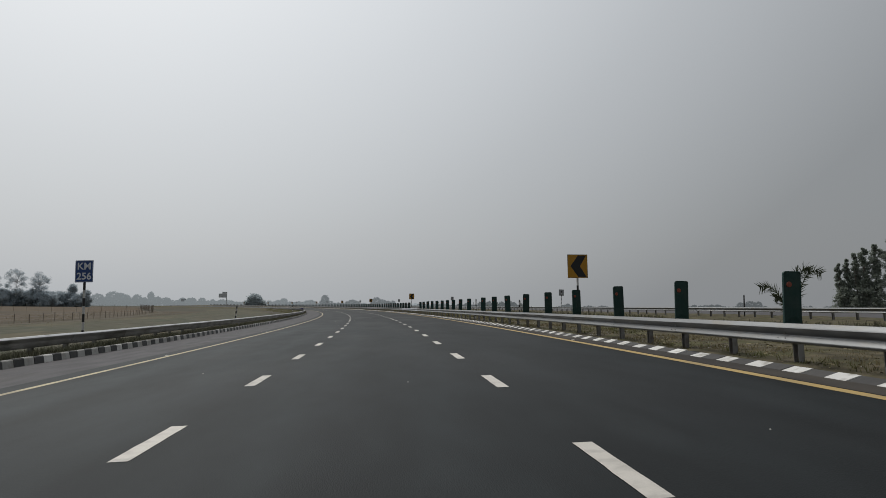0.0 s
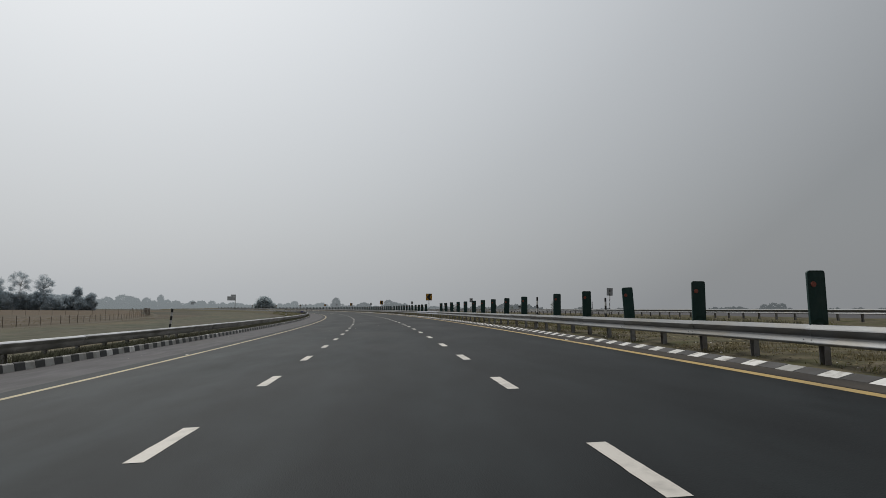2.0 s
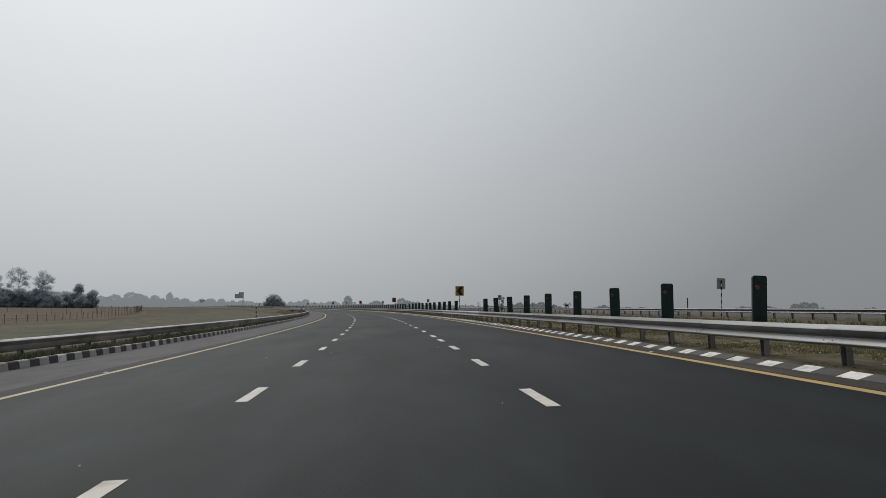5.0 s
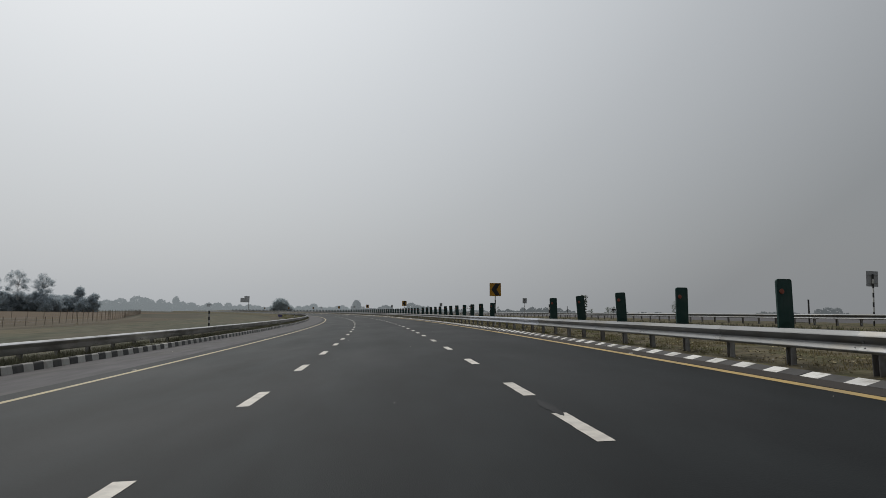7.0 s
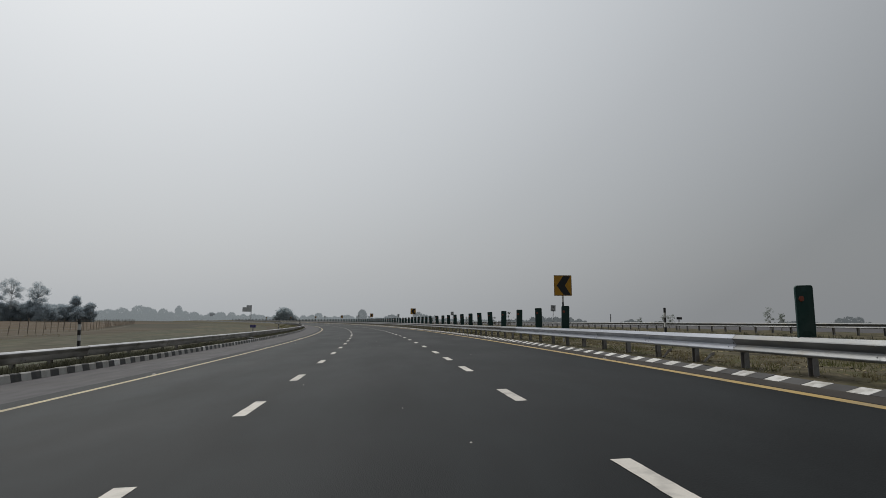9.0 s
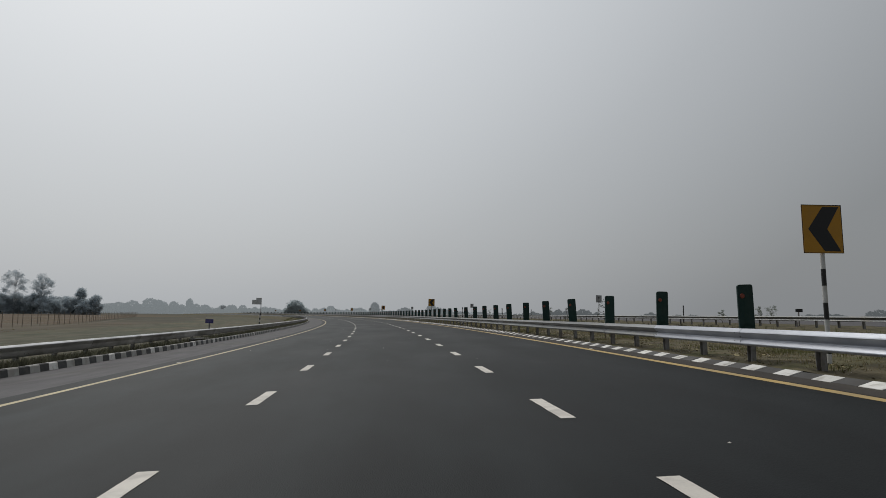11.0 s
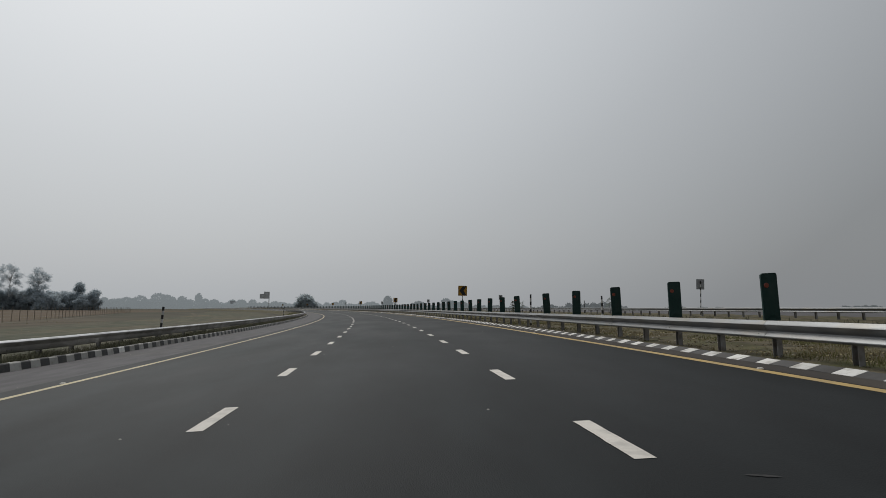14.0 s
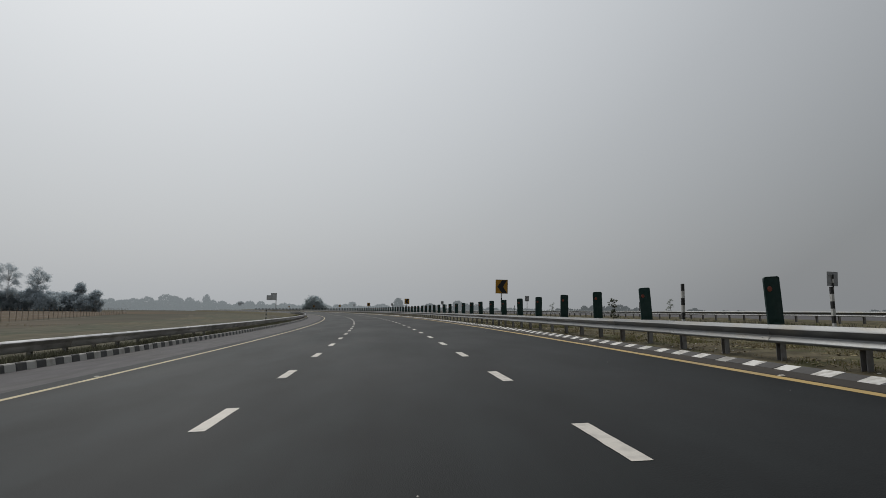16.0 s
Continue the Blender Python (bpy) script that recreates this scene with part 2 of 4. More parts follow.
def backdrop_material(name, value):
    """Plain backdrop of woods along the horizon, its haze put in as emission."""
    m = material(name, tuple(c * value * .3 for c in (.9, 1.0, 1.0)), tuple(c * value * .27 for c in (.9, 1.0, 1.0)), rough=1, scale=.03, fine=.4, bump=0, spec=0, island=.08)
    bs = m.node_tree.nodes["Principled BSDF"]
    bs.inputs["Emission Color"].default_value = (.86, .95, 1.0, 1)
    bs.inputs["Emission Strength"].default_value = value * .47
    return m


# haze glow by distance and bearing, dimmest on the side away from the sun
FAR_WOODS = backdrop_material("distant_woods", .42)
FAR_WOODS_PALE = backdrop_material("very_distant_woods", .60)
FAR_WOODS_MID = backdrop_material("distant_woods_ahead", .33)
FAR_WOODS_DIM = backdrop_material("distant_woods_dim_haze", .22)
# bark paled to imitate haze on the same trees
BARK_FAR = material("haze_paled_bark", (.55, .56, .57), (.48, .49, .50), rough=.95, scale=3, fine=20, bump=.3, spec=.05)

# ---- the line of the road ----
TILT = 0.04357                                     # cross fall of the carriageway: the outside of the bend is higher
CROSS = -math.atan(TILT)
S_GRID = np.arange(-80, 800, 0.25)
CURVE = np.interp(S_GRID, (0, 65, 130), (1.039e-3, 1.004e-3, 1.0945e-3))
HEAD = np.cumsum(CURVE) * 0.25
HEAD -= np.interp(0, S_GRID, HEAD) + .00035
CX, CY = np.cumsum(-np.sin(HEAD)) * 0.25, np.cumsum(np.cos(HEAD)) * 0.25
CX, CY = CX - np.interp(0, S_GRID, CX), CY - np.interp(0, S_GRID, CY)
GROUND_Z = -1.25


def along(s, l, z=0.0):
    """The place s metres along the middle lane, l metres to its right and z above the tilted road plane."""
    x, y, a = np.interp(s, S_GRID, CX), np.interp(s, S_GRID, CY), np.interp(s, S_GRID, HEAD)
    return Vector((x + l * math.cos(a), y + l * math.sin(a), l * TILT + z))


def set_at(s, l, z=0.0, turn=0.0, lean=0.0, pitch=0.0, tilted=True):
    """A pose on the road: local x to the right, y ahead, z up; degrees."""
    a = float(np.interp(s, S_GRID, HEAD))
    m = Matrix.Translation(along(s, l, z)) @ Matrix.Rotation(a, 4, 'Z')
    if tilted:
        m = m @ Matrix.Rotation(CROSS, 4, 'Y')
    return m @ pose(0, 0, 0, pitch, lean, turn)


# ---- mesh helpers ----
def mesh_of(name, verts, faces, mat, uvs=None, smooth=False):
    me = bpy.data.meshes.new(name)
    me.from_pydata([tuple(v) for v in verts], [], faces)
    for m in (mat if isinstance(mat, (list, tuple)) else [mat]):
        me.materials.append(m)
    if uvs is not None:
        layer = me.uv_layers.new(name="UVMap")
        idx = np.empty(len(me.loops), dtype=np.int32)
        me.loops.foreach_get("vertex_index", idx)
        layer.data.foreach_set("uv", np.asarray(uvs, dtype=np.float32)[idx].ravel())
    if smooth:
        me.polygons.foreach_set("use_smooth", [True] * len(me.polygons))
    me.update()
    return me


def bm_mesh(name, bm, mat):
    me = bpy.data.meshes.new(name)
    bmesh.ops.recalc_face_normals(bm, faces=bm.faces)
    bm.to_mesh(me)
    bm.free()
    for m in (mat if isinstance(mat, (list, tuple)) else [mat]):
        me.materials.append(m)
    return me


def child(name, me, parent, m=None, label=""):
    ob = new(name, me)
    ob.parent = parent
    if m is not None:
        ob.matrix_basis = m
    if label:
        ob["label"] = label
    return ob


def empty(name, m, label, category, group="", kind=""):
    ob = new(name)
    ob.empty_display_size = 0.1
    ob.matrix_basis = m
    return tagged(ob, label, category, group, kind)


def add_box(bm, size, centre=(0, 0, 0), bevel=0.0, mat=0, m=None):
    r = bmesh.ops.create_cube(bm, size=1.0)
    vs = r["verts"]
    for v in vs:
        v.co = Vector((v.co.x * size[0], v.co.y * size[1], v.co.z * size[2])) + Vector(centre)
    es = {e for v in vs for e in v.link_edges}
    fs = {f for v in vs for f in v.link_faces}
    for f in fs:
        f.material_index = mat
    if bevel:
        r = bmesh.ops.bevel(bm, geom=list(es), offset=bevel, segments=2, affect='EDGES', profile=0.5)
        vs = list({v for f in r["faces"] for v in f.verts} | {v for v in vs if v.is_valid})
        for f in r["faces"]:
            f.material_index = mat
    if m is not None:
        bmesh.ops.transform(bm, matrix=m, verts=vs)
    return vs


def add_rod(bm, r0, r1, z0, z1, x=0.0, y=0.0, seg=12, mat=0):
    r = bmesh.ops.create_cone(bm, cap_ends=True, segments=seg, radius1=r0, radius2=r1, depth=z1 - z0)
    for v in r["verts"]:
        v.co += Vector((x, y, (z0 + z1) / 2))
    for f in {f for v in r["verts"] for f in v.link_faces}:
        f.material_index = mat
    return r["verts"]


def ribbon(name, section, s0, s1, step, mat, close=False, smooth=False, wobble=0.0):
    """A strip along the road with the cross-section [(l, z)], uv in metres."""
    ss = np.arange(s0, s1 + step * .5, step)
    rnd = random.Random(len(name) * 7 + 1)
    verts, uvs, faces = [], [], []
    n = len(section)
    for s in ss:
        for l, z in section:
            verts.append(along(s, l, z + (rnd.uniform(-wobble, wobble) if wobble else 0)))
            uvs.append((l + z * .7, s))
    for i in range(len(ss) - 1):
        for j in range(n if close else n - 1):
            k = (j + 1) % n
            faces.append((i * n + j, i * n + k, (i + 1) * n + k, (i + 1) * n + j))
    if close:
        faces.append(tuple(range(n))[::-1])
        faces.append(tuple((len(ss) - 1) * n + j for j in range(n)))
    return mesh_of(name, verts, faces, mat, uvs, smooth)


S_BACK, S_END = -45.0, 640.0

# ---- ground, carriageways, verges ----
g_n, g_far = 60, 4400.0
g_line = [math.copysign(abs(v) ** 2.2, v) * g_far for v in np.linspace(-1, 1, g_n + 1)]
g_v = [(x, y, GROUND_Z) for y in g_line for x in g_line]
g_f = [(j * (g_n + 1) + i, j * (g_n + 1) + i + 1, (j + 1) * (g_n + 1) + i + 1, (j + 1) * (g_n + 1) + i) for j in range(g_n) for i in range(g_n)]
ground = tagged(new("ground", mesh_of("ground", g_v, g_f, FIELD)), "flat dry brown and olive farm fields", "ground", kind="structure")

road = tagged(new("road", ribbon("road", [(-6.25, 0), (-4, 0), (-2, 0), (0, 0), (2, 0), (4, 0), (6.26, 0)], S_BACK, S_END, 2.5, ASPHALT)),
              "dark worn three-lane asphalt carriageway bending left", "road", kind="structure")
shoulder = tagged(new("road_shoulder", ribbon("road_shoulder", [(-8.68, 0), (-7.4, 0), (-6.25, 0)], S_BACK, S_END, 2.5, SHOULDER)),
                  "paler grey asphalt hard shoulder beside the kerb", "road shoulder", kind="structure")
verge = tagged(new("verge", ribbon("verge", [(-8.78, .13), (-9.4, .08), (-10.3, .0), (-11.0, -.15), (-13.9, -.85), (-16.4, -1.15)], S_BACK, S_END, 1.0, SOIL, wobble=.03)),
               "grassy earth verge sloping down from the kerb", "verge", kind="structure")
median = tagged(new("median", ribbon("median", [(6.5, .04), (6.9, .085), (7.6, .10), (9, .06), (13, -.15), (18, -.4), (22, -.5), (26, -.52), (28, -.5), (31.1, -.52)], S_BACK, S_END, 1.0, SOIL, wobble=.035)),
                "wide median of dry soil and grass", "median", kind="structure")
tagged(new("road_opposite", ribbon("road_opposite", [(31.0, -.53), (36, -.6), (44, -.7)], S_BACK, S_END, 5, SHOULDER)),
                  "opposite asphalt carriageway behind the guardrail", "road", kind="structure")
bank = tagged(new("embankment", ribbon("embankment", [(44, -.71), (46, -1.0), (55, -3.9)], S_BACK, S_END, 5, SOIL)),
              "grassy embankment beyond the opposite carriageway", "embankment", kind="structure")

GUTTER = material("dusty_gutter_asphalt", (.062, .055, .048), (.045, .041, .038), rough=.8, scale=.8, fine=70, contrast=.25, bump=.3, spec=.12, stretch=(1, .3, 1), uv=True, dirt=(.10, .088, .072), dirt_scale=.9, dirt_amount=.5)
tagged(new("gutter", ribbon("gutter", [(5.78, .004), (6.26, .004)], S_BACK, S_END, 1.25, GUTTER)), "dusty brown-grey strip between edge line and median kerb", "road edge", kind="structure")

yl = ribbon("yellow_edge_line", [(-5.75, .004), (-5.61, .004)], S_BACK, S_END, 1.25, YELLOW_PALE)
tagged(new("yellow_edge_line", yl), "faded yellow painted edge line by the shoulder", "road marking", kind="structure")
yr = ribbon("yellow_median_line", [(5.56, .004), (5.74, .004)], S_BACK, S_END, 1.25, YELLOW)
tagged(new("yellow_median_line", yr), "orange-yellow painted edge line by the median", "road marking", kind="structure")

GREEN_FIELD = material("green_field", (.087, .094, .068), (.122, .113, .086), rough=.95, scale=.22, fine=3, contrast=.10, bump=.4, spec=.05, uv=True, stretch=(1, .25, 1), dirt=(.15, .128, .085), dirt_scale=.12, dirt_amount=.8, mottle=(.9, .25))
tagged(new("verge_field", ribbon("verge_field", [(-15.5, -.61), (-20, -.34), (-27, -.03), (-38, .43)], -30, 420, 4, GREEN_FIELD)), "greener rough grass below the roadside bank", "verge", kind="structure")

# ---- lane dashes ----
def dash_mesh(length, width):
    bm = bmesh.new()
    rnd = random.Random(5)
    n = 9
    lo, hi = [], []
    for i in range(n):
        y = -length + length * i / (n - 1)
        lo.append(bm.verts.new((-width / 2 + rnd.uniform(-.004, .004), y, .004)))
        hi.append(bm.verts.new((width / 2 + rnd.uniform(-.004, .004), y, .004)))
    for i in range(n - 1):
        bm.faces.new((lo[i], hi[i], hi[i + 1], lo[i + 1]))
    return bm_mesh("lane_dash", bm, WHITE)


DASH = dash_mesh(1.48, .165)
left_ends = [6.7, 11.41, 16.3, 21.38, 26.32, 31.24, 36.13, 41.08, 46.19, 51.02, 55.96, 60.96, 65.84, 70.78, 75.66, 80.43, 85.8, 90.79, 95.89, 100.9, 105.88, 110.87, 115.83, 120.72, 125.65, 130.53, 135.57, 140.65]
left_ends += [140.55 + 5.03 * k for k in range(1, 64)] + [1.7, -3.2]
right_ends = [-4.8, 0.15, 5.03, 9.97, 14.65, 19.73, 24.62, 29.52, 34.35, 39.55, 44.74, 49.54, 54.11, 57.95, 60.85, 65.78, 70.85, 75.94, 81.01, 84.9, 88.74, 93.85, 98.86, 103.82, 108.9, 113.8, 119.01, 123.64, 128.69, 133.75]
right_ends += [133.65 + 5.03 * k for k in range(1, 64)]
for l, ends in ((-1.875, left_ends), (1.875, right_ends)):
    for s in ends:
        child("lane_dash", DASH, road, set_at(s, l))

# ---- studs, scuffs and a painted-out dash ----
def stud_mesh():
    """Low moulded road stud with sloping faces."""
    bm = bmesh.new()
    top = [bm.verts.new((x, y, .016)) for x, y in ((-.03, -.015), (.03, -.015), (.03, .015), (-.03, .015))]
    low = [bm.verts.new((x, y, 0)) for x, y in ((-.042, -.035), (.042, -.035), (.042, .035), (-.042, .035))]
    bm.faces.new(top)
    for i in range(4):
        k = (i + 1) % 4
        bm.faces.new((low[i], low[k], top[k], top[i]))
    return bm_mesh("road_stud", bm, WHITE)


STUD = stud_mesh()
for l, stations in ((-5.80, [17.9, 33.8, 49.9, 66.1, 82.3, 98.5, 114.8, 130.8, 147, 163]), (5.79, [17.7, 33.6, 49.5, 65.5, 81.8, 98.0, 112.2, 126.4, 142, 158])):
    for s in stations:
        stud = new("road_stud", STUD)
        stud.matrix_basis = set_at(s, l, .005)
        tagged(stud, "small pale road stud beside the yellow edge line", "road stud", "road studs")


def scuff(s0, l0, s1, l1, width, mat, name, label):
    """A thin uneven smear lying on the asphalt between two places."""
    rnd = random.Random(int(s0 * 10))
    n = 12
    v, f = [], []
    side = Vector((s1 - s0, l1 - l0)).orthogonal().normalized() * width / 2
    for i in range(n + 1):
        t = i / n
        w = (1 - abs(2 * t - 1) ** 3) * rnd.uniform(.5, 1.1)
        for k in (-1, 1):
            v.append(along(s0 + (s1 - s0) * t + side.x * w * k, l0 + (l1 - l0) * t + side.y * w * k, .005))
    for i in range(n):
        f.append((2 * i, 2 * i + 1, 2 * i + 3, 2 * i + 2))
    return tagged(new(name, mesh_of(name, v, f, mat)), label, "road mark", kind="structure")


SCUFF = material("pale_scuff", (.06, .06, .059), (.035, .035, .035), rough=.8, scale=9, fine=60, bump=.1, spec=.15)
TAR = material("painted_out_marking", (.011, .012, .013), (.017, .018, .019), rough=.7, scale=5, fine=60, bump=.1, spec=.2)
for q in ((66.2, 3.1, 66.4, 3.56, .04), (26.68, 2.86, 26.40, 3.0, .07), (106.9, 2.3, 106.8, 2.5, .05)):
    scuff(*q, SCUFF, "scuff_mark", "pale scrape on the dark asphalt")
scuff(57.75, 1.875, 59.0, 1.875, .17, TAR, "painted_out_dash", "dark painted-out end of a lane dash")

# ---- guardrails ----
RAIL_STEP = 1.80


# sections shaped to fit the camera's view: up-slopes show bright, undersides dark
BEAM_SECTION = {
    "corrugated": [(.0, .156), (-.012, .153), (-.066, .100), (-.079, .090), (-.083, .083), (-.079, .074), (-.012, -.012), (-.006, -.022), (-.006, -.032), (-.012, -.042),
                   (-.068, -.098), (-.080, -.110), (-.083, -.120), (-.080, -.130), (-.056, -.152), (-.044, -.156)],
    "flattened": [(-.030, .160), (-.058, .155), (-.100, .126), (-.111, .116), (-.114, .107), (-.108, .096), (-.068, .034), (-.050, .004), (-.037, -.03), (-.024, -.07), (-.008, -.120), (.002, -.150), (.008, -.156)],
    "deep": [(.0, .156), (-.014, .149), (-.062, .114), (-.079, .100), (-.083, .091), (-.078, .082), (-.012, -.022), (-.006, -.034), (-.012, -.046), (-.064, -.094), (-.080, -.110), (-.083, -.120), (-.078, -.130), (-.048, -.152), (-.036, -.156)],
}


def beam_mesh(length, mat, shape="corrugated"):
    """Folded steel beam, its face towards -x, its middle height at z = 0."""
    prof = BEAM_SECTION[shape]
    back = [(x + .005, z) for x, z in prof[::-1]]
    ring = prof + back
    n = len(ring)
    v = [(x, y, z) for y in (-length / 2, length / 2) for x, z in ring]
    f = [(j, (j + 1) % n, n + (j + 1) % n, n + j) for j in range(n)]
    f += [(i, n - 1 - i, n - 2 - i, i + 1) for i in range(len(prof) - 1)]
    f += [(n + i, n + i + 1, 2 * n - 2 - i, 2 * n - 1 - i) for i in range(len(prof) - 1)]
    return mesh_of("beam", v, f, mat)


def post_mesh(height, mat=None):
    """Channel-section steel post, its top at z = 0."""
    bm = bmesh.new()
    add_box(bm, (.012, .13, height), (.045, 0, -height / 2))
    add_box(bm, (.09, .012, height), (0, .059, -height / 2))
    add_box(bm, (.09, .012, height), (0, -.059, -height / 2))
    return bm_mesh("post", bm, mat or POST_STEEL)


def spacer_mesh():
    bm = bmesh.new()
    add_box(bm, (.012, .11, .30), (-.05, 0, 0))
    add_box(bm, (.10, .012, .30), (0, .05, 0))
    add_box(bm, (.10, .012, .30), (0, -.05, 0))
    return bm_mesh("spacer", bm, POST_STEEL)


def bolts_mesh():
    bm = bmesh.new()
    for y in (-.09, .09):
        for z in (-.075, .075):
            vs = add_rod(bm, .012, .008, 0, .008, seg=6)
            bmesh.ops.transform(bm, matrix=pose(-.080, y, z, 0, -90, 0), verts=vs)
    vs = add_rod(bm, .018, .014, 0, .014, seg=8)
    bmesh.ops.transform(bm, matrix=pose(-.016, 0, 0, 0, -90, 0), verts=vs)
    return bm_mesh("splice_bolt", bm, GALV)


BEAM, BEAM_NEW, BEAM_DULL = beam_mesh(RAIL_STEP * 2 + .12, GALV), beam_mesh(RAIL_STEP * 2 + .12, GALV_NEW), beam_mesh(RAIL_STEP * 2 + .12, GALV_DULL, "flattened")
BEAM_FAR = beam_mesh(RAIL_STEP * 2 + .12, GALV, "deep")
POST, SPACER, BOLTS = post_mesh(1.05), spacer_mesh(), bolts_mesh()


def guardrail(l, top, posts, facing, label, group, bolts_to=0.0, fine=True, beam_data=None, renewed=(0, 0)):
    """A run of corrugated beam on posts. facing: -1 shows its face to the left side of the road, 1 to the right."""
    rnd = random.Random(int(posts[0] * 10))
    turn = 0 if facing < 0 else 180
    run = 34
    for a in range(0, len(posts), run):
        thing = empty("guardrail", Matrix.Translation(along(posts[a], l, 0)), label, "guardrail", group)
        inv = Matrix.Translation(-along(posts[a], l, 0))
        for i in range(a, min(a + run, len(posts))):
            s = posts[i]
            child("post", POST, thing, inv @ set_at(s, l + .17 * -facing, top - .03, turn, rnd.uniform(-1.2, 1.2)))
            if fine and s < 170:
                child("spacer", SPACER, thing, inv @ set_at(s, l + .065 * -facing, top - .155, turn))
            if i % 2 == 0 and i < len(posts) - 2:
                # laid over the next by a hand's width, each overlapping the end of the one before
                sm, reach = (s + posts[i + 2]) / 2, (posts[i + 2] - s + .12) / (RAIL_STEP * 2 + .12)
                dl = -.004 if (i // 2) % 2 else 0.0
                child("beam", beam_data or (BEAM_NEW if renewed[0] < sm < renewed[1] else BEAM), thing, inv @ set_at(sm, l + dl * -facing, top - .155 + rnd.uniform(-.003, .003), turn, rnd.uniform(-.3, .3), rnd.uniform(-.04, .04))
                      @ Matrix.Diagonal((1, reach, 1, 1)))
                if s < bolts_to:
                    child("splice_bolt", BOLTS, thing, inv @ set_at(s, l + .007 * facing, top - .155, turn))["kind"] = "stuff"


# every second post of the median rail carries a glare screen; a few screens are missing
SCREEN_AT = [2.05, 5.65, 9.25, 12.9, 16.45, 20.1, 23.55, 27.15, 30.85, 34.33, 37.77, 43.06, 46.99, 50.6, 53.93, 57.41, 61.1, 64.74, 68.3, 71.85, 75.25,
             88.14, 91.83, 95.38, 98.92, 102.52, 106.05, 109.58, 113.24, 116.8, 120.4, 124.08, 127.85, 133.1, 136.7, 140.3, 144.0, 147.4, 151.1]
SCREEN_AT += [151.0 + 3.62 * k for k in range(1, 110)]
median_posts = [2.05 - 1.8 * k for k in range(8, 0, -1)]
for s_a, s_b in zip(SCREEN_AT, SCREEN_AT[1:]):
    n_gap = max(1, round((s_b - s_a) / RAIL_STEP))
    median_posts += [s_a + (s_b - s_a) * k / n_gap for k in range(n_gap)]
roadside_posts = [float(v) for v in np.interp(np.arange(-8, 190), (-8, 5, 14, 25, 37, 49, 60, 71, 190), (-13.8, 10.17, 27.18, 47.63, 69.71, 91.65, 111.75, 131.27, 346.7))]
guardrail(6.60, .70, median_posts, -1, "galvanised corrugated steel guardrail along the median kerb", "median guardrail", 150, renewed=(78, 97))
guardrail(-9.14, .69, roadside_posts, 1, "galvanised corrugated steel guardrail behind the painted kerb", "roadside guardrail", 150, True, BEAM_DULL)
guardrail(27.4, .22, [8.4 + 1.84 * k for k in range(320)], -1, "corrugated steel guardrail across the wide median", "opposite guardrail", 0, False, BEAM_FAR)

# ---- glare screens on the median rail ----
def screen_panel_mesh():
    """Moulded plastic panel, rounded at the top, slightly bowed, with a raised rim. Its foot is at z = 0, its face towards -y."""
    w, h, r = .29, .835, .045
    outline = [(-w / 2, 0), (w / 2, 0)]
    outline += [(w / 2 - r + r * math.cos(a), h - r + r * math.sin(a)) for a in np.linspace(0, math.pi / 2, 6)]
    outline += [(-w / 2 + r + r * math.cos(a), h - r + r * math.sin(a)) for a in np.linspace(math.pi / 2, math.pi, 6)]
    bm = bmesh.new()

    def loop(k, y):
        return [bm.verts.new((x * k, y - .020 * (1 - (x * k / (w / 2)) ** 2), h / 2 + (z - h / 2) * (1 - (1 - k) * w / h))) for x, z in outline]
    rings = [loop(1.0, .030), loop(1.0, -.008), loop(.95, -.014), loop(.90, -.006), loop(.3, -.006)]
    for a, b in zip(rings, rings[1:]):
        for i in range(len(a)):
            k = (i + 1) % len(a)
            bm.faces.new((a[i], a[k], b[k], b[i]))
    bm.faces.new(rings[-1])
    bm.faces.new(rings[0][::-1])
    me = bm_mesh("panel", bm, GREEN)
    return me


def disc_mesh(name, r, depth, mat):
    bm = bmesh.new()
    add_rod(bm, r, r * .85, 0, depth, seg=18)
    bmesh.ops.rotate(bm, cent=(0, 0, 0), matrix=Matrix.Rotation(radians(90), 3, 'X'), verts=bm.verts)
    return bm_mesh(name, bm, mat)


def bracket_mesh():
    bm = bmesh.new()
    add_box(bm, (.10, .05, .34), (0, .01, -.13), .004)
    add_box(bm, (.16, .08, .012), (0, 0, -.006))
    return bm_mesh("bracket", bm, GREEN)


PANEL, REFLECTOR, BRACKET = screen_panel_mesh(), disc_mesh("reflector", .047, .012, ORANGE), bracket_mesh()
leans = {2: 0.5, 3: 0.5, 6: -0.8, 7: 0.5, 8: -3.6, 9: -1.2, 10: 0.3, 15: 0.3, 16: -0.2, 17: -0.3, 18: -3, 19: -4.2, 23: 0.2, 24: 0.5, 25: -4.2, 26: -4, 27: -1.5, 28: -3.6, 29: -2.6, 30: -3.2, 31: -0.5, 32: -4, 33: -4.2, 34: -1.6}          # by number along the rail
rnd_s = random.Random(11)
for k, s in enumerate(SCREEN_AT):
    lean = leans.get(k, rnd_s.uniform(-2.5, 1.2))
    thing = empty("glare_screen", set_at(s, 6.72, .69, rnd_s.uniform(-9, 5), lean, rnd_s.uniform(-1.5, 1.5), False),
                  "dark green plastic anti-glare panel with faded orange reflector", "glare screen", "median glare screens")
    child("panel", PANEL, thing)
    child("bracket", BRACKET, thing)
    child("reflector", REFLECTOR, thing, pose(-.062, -.022, .62), "faded orange disc reflector")


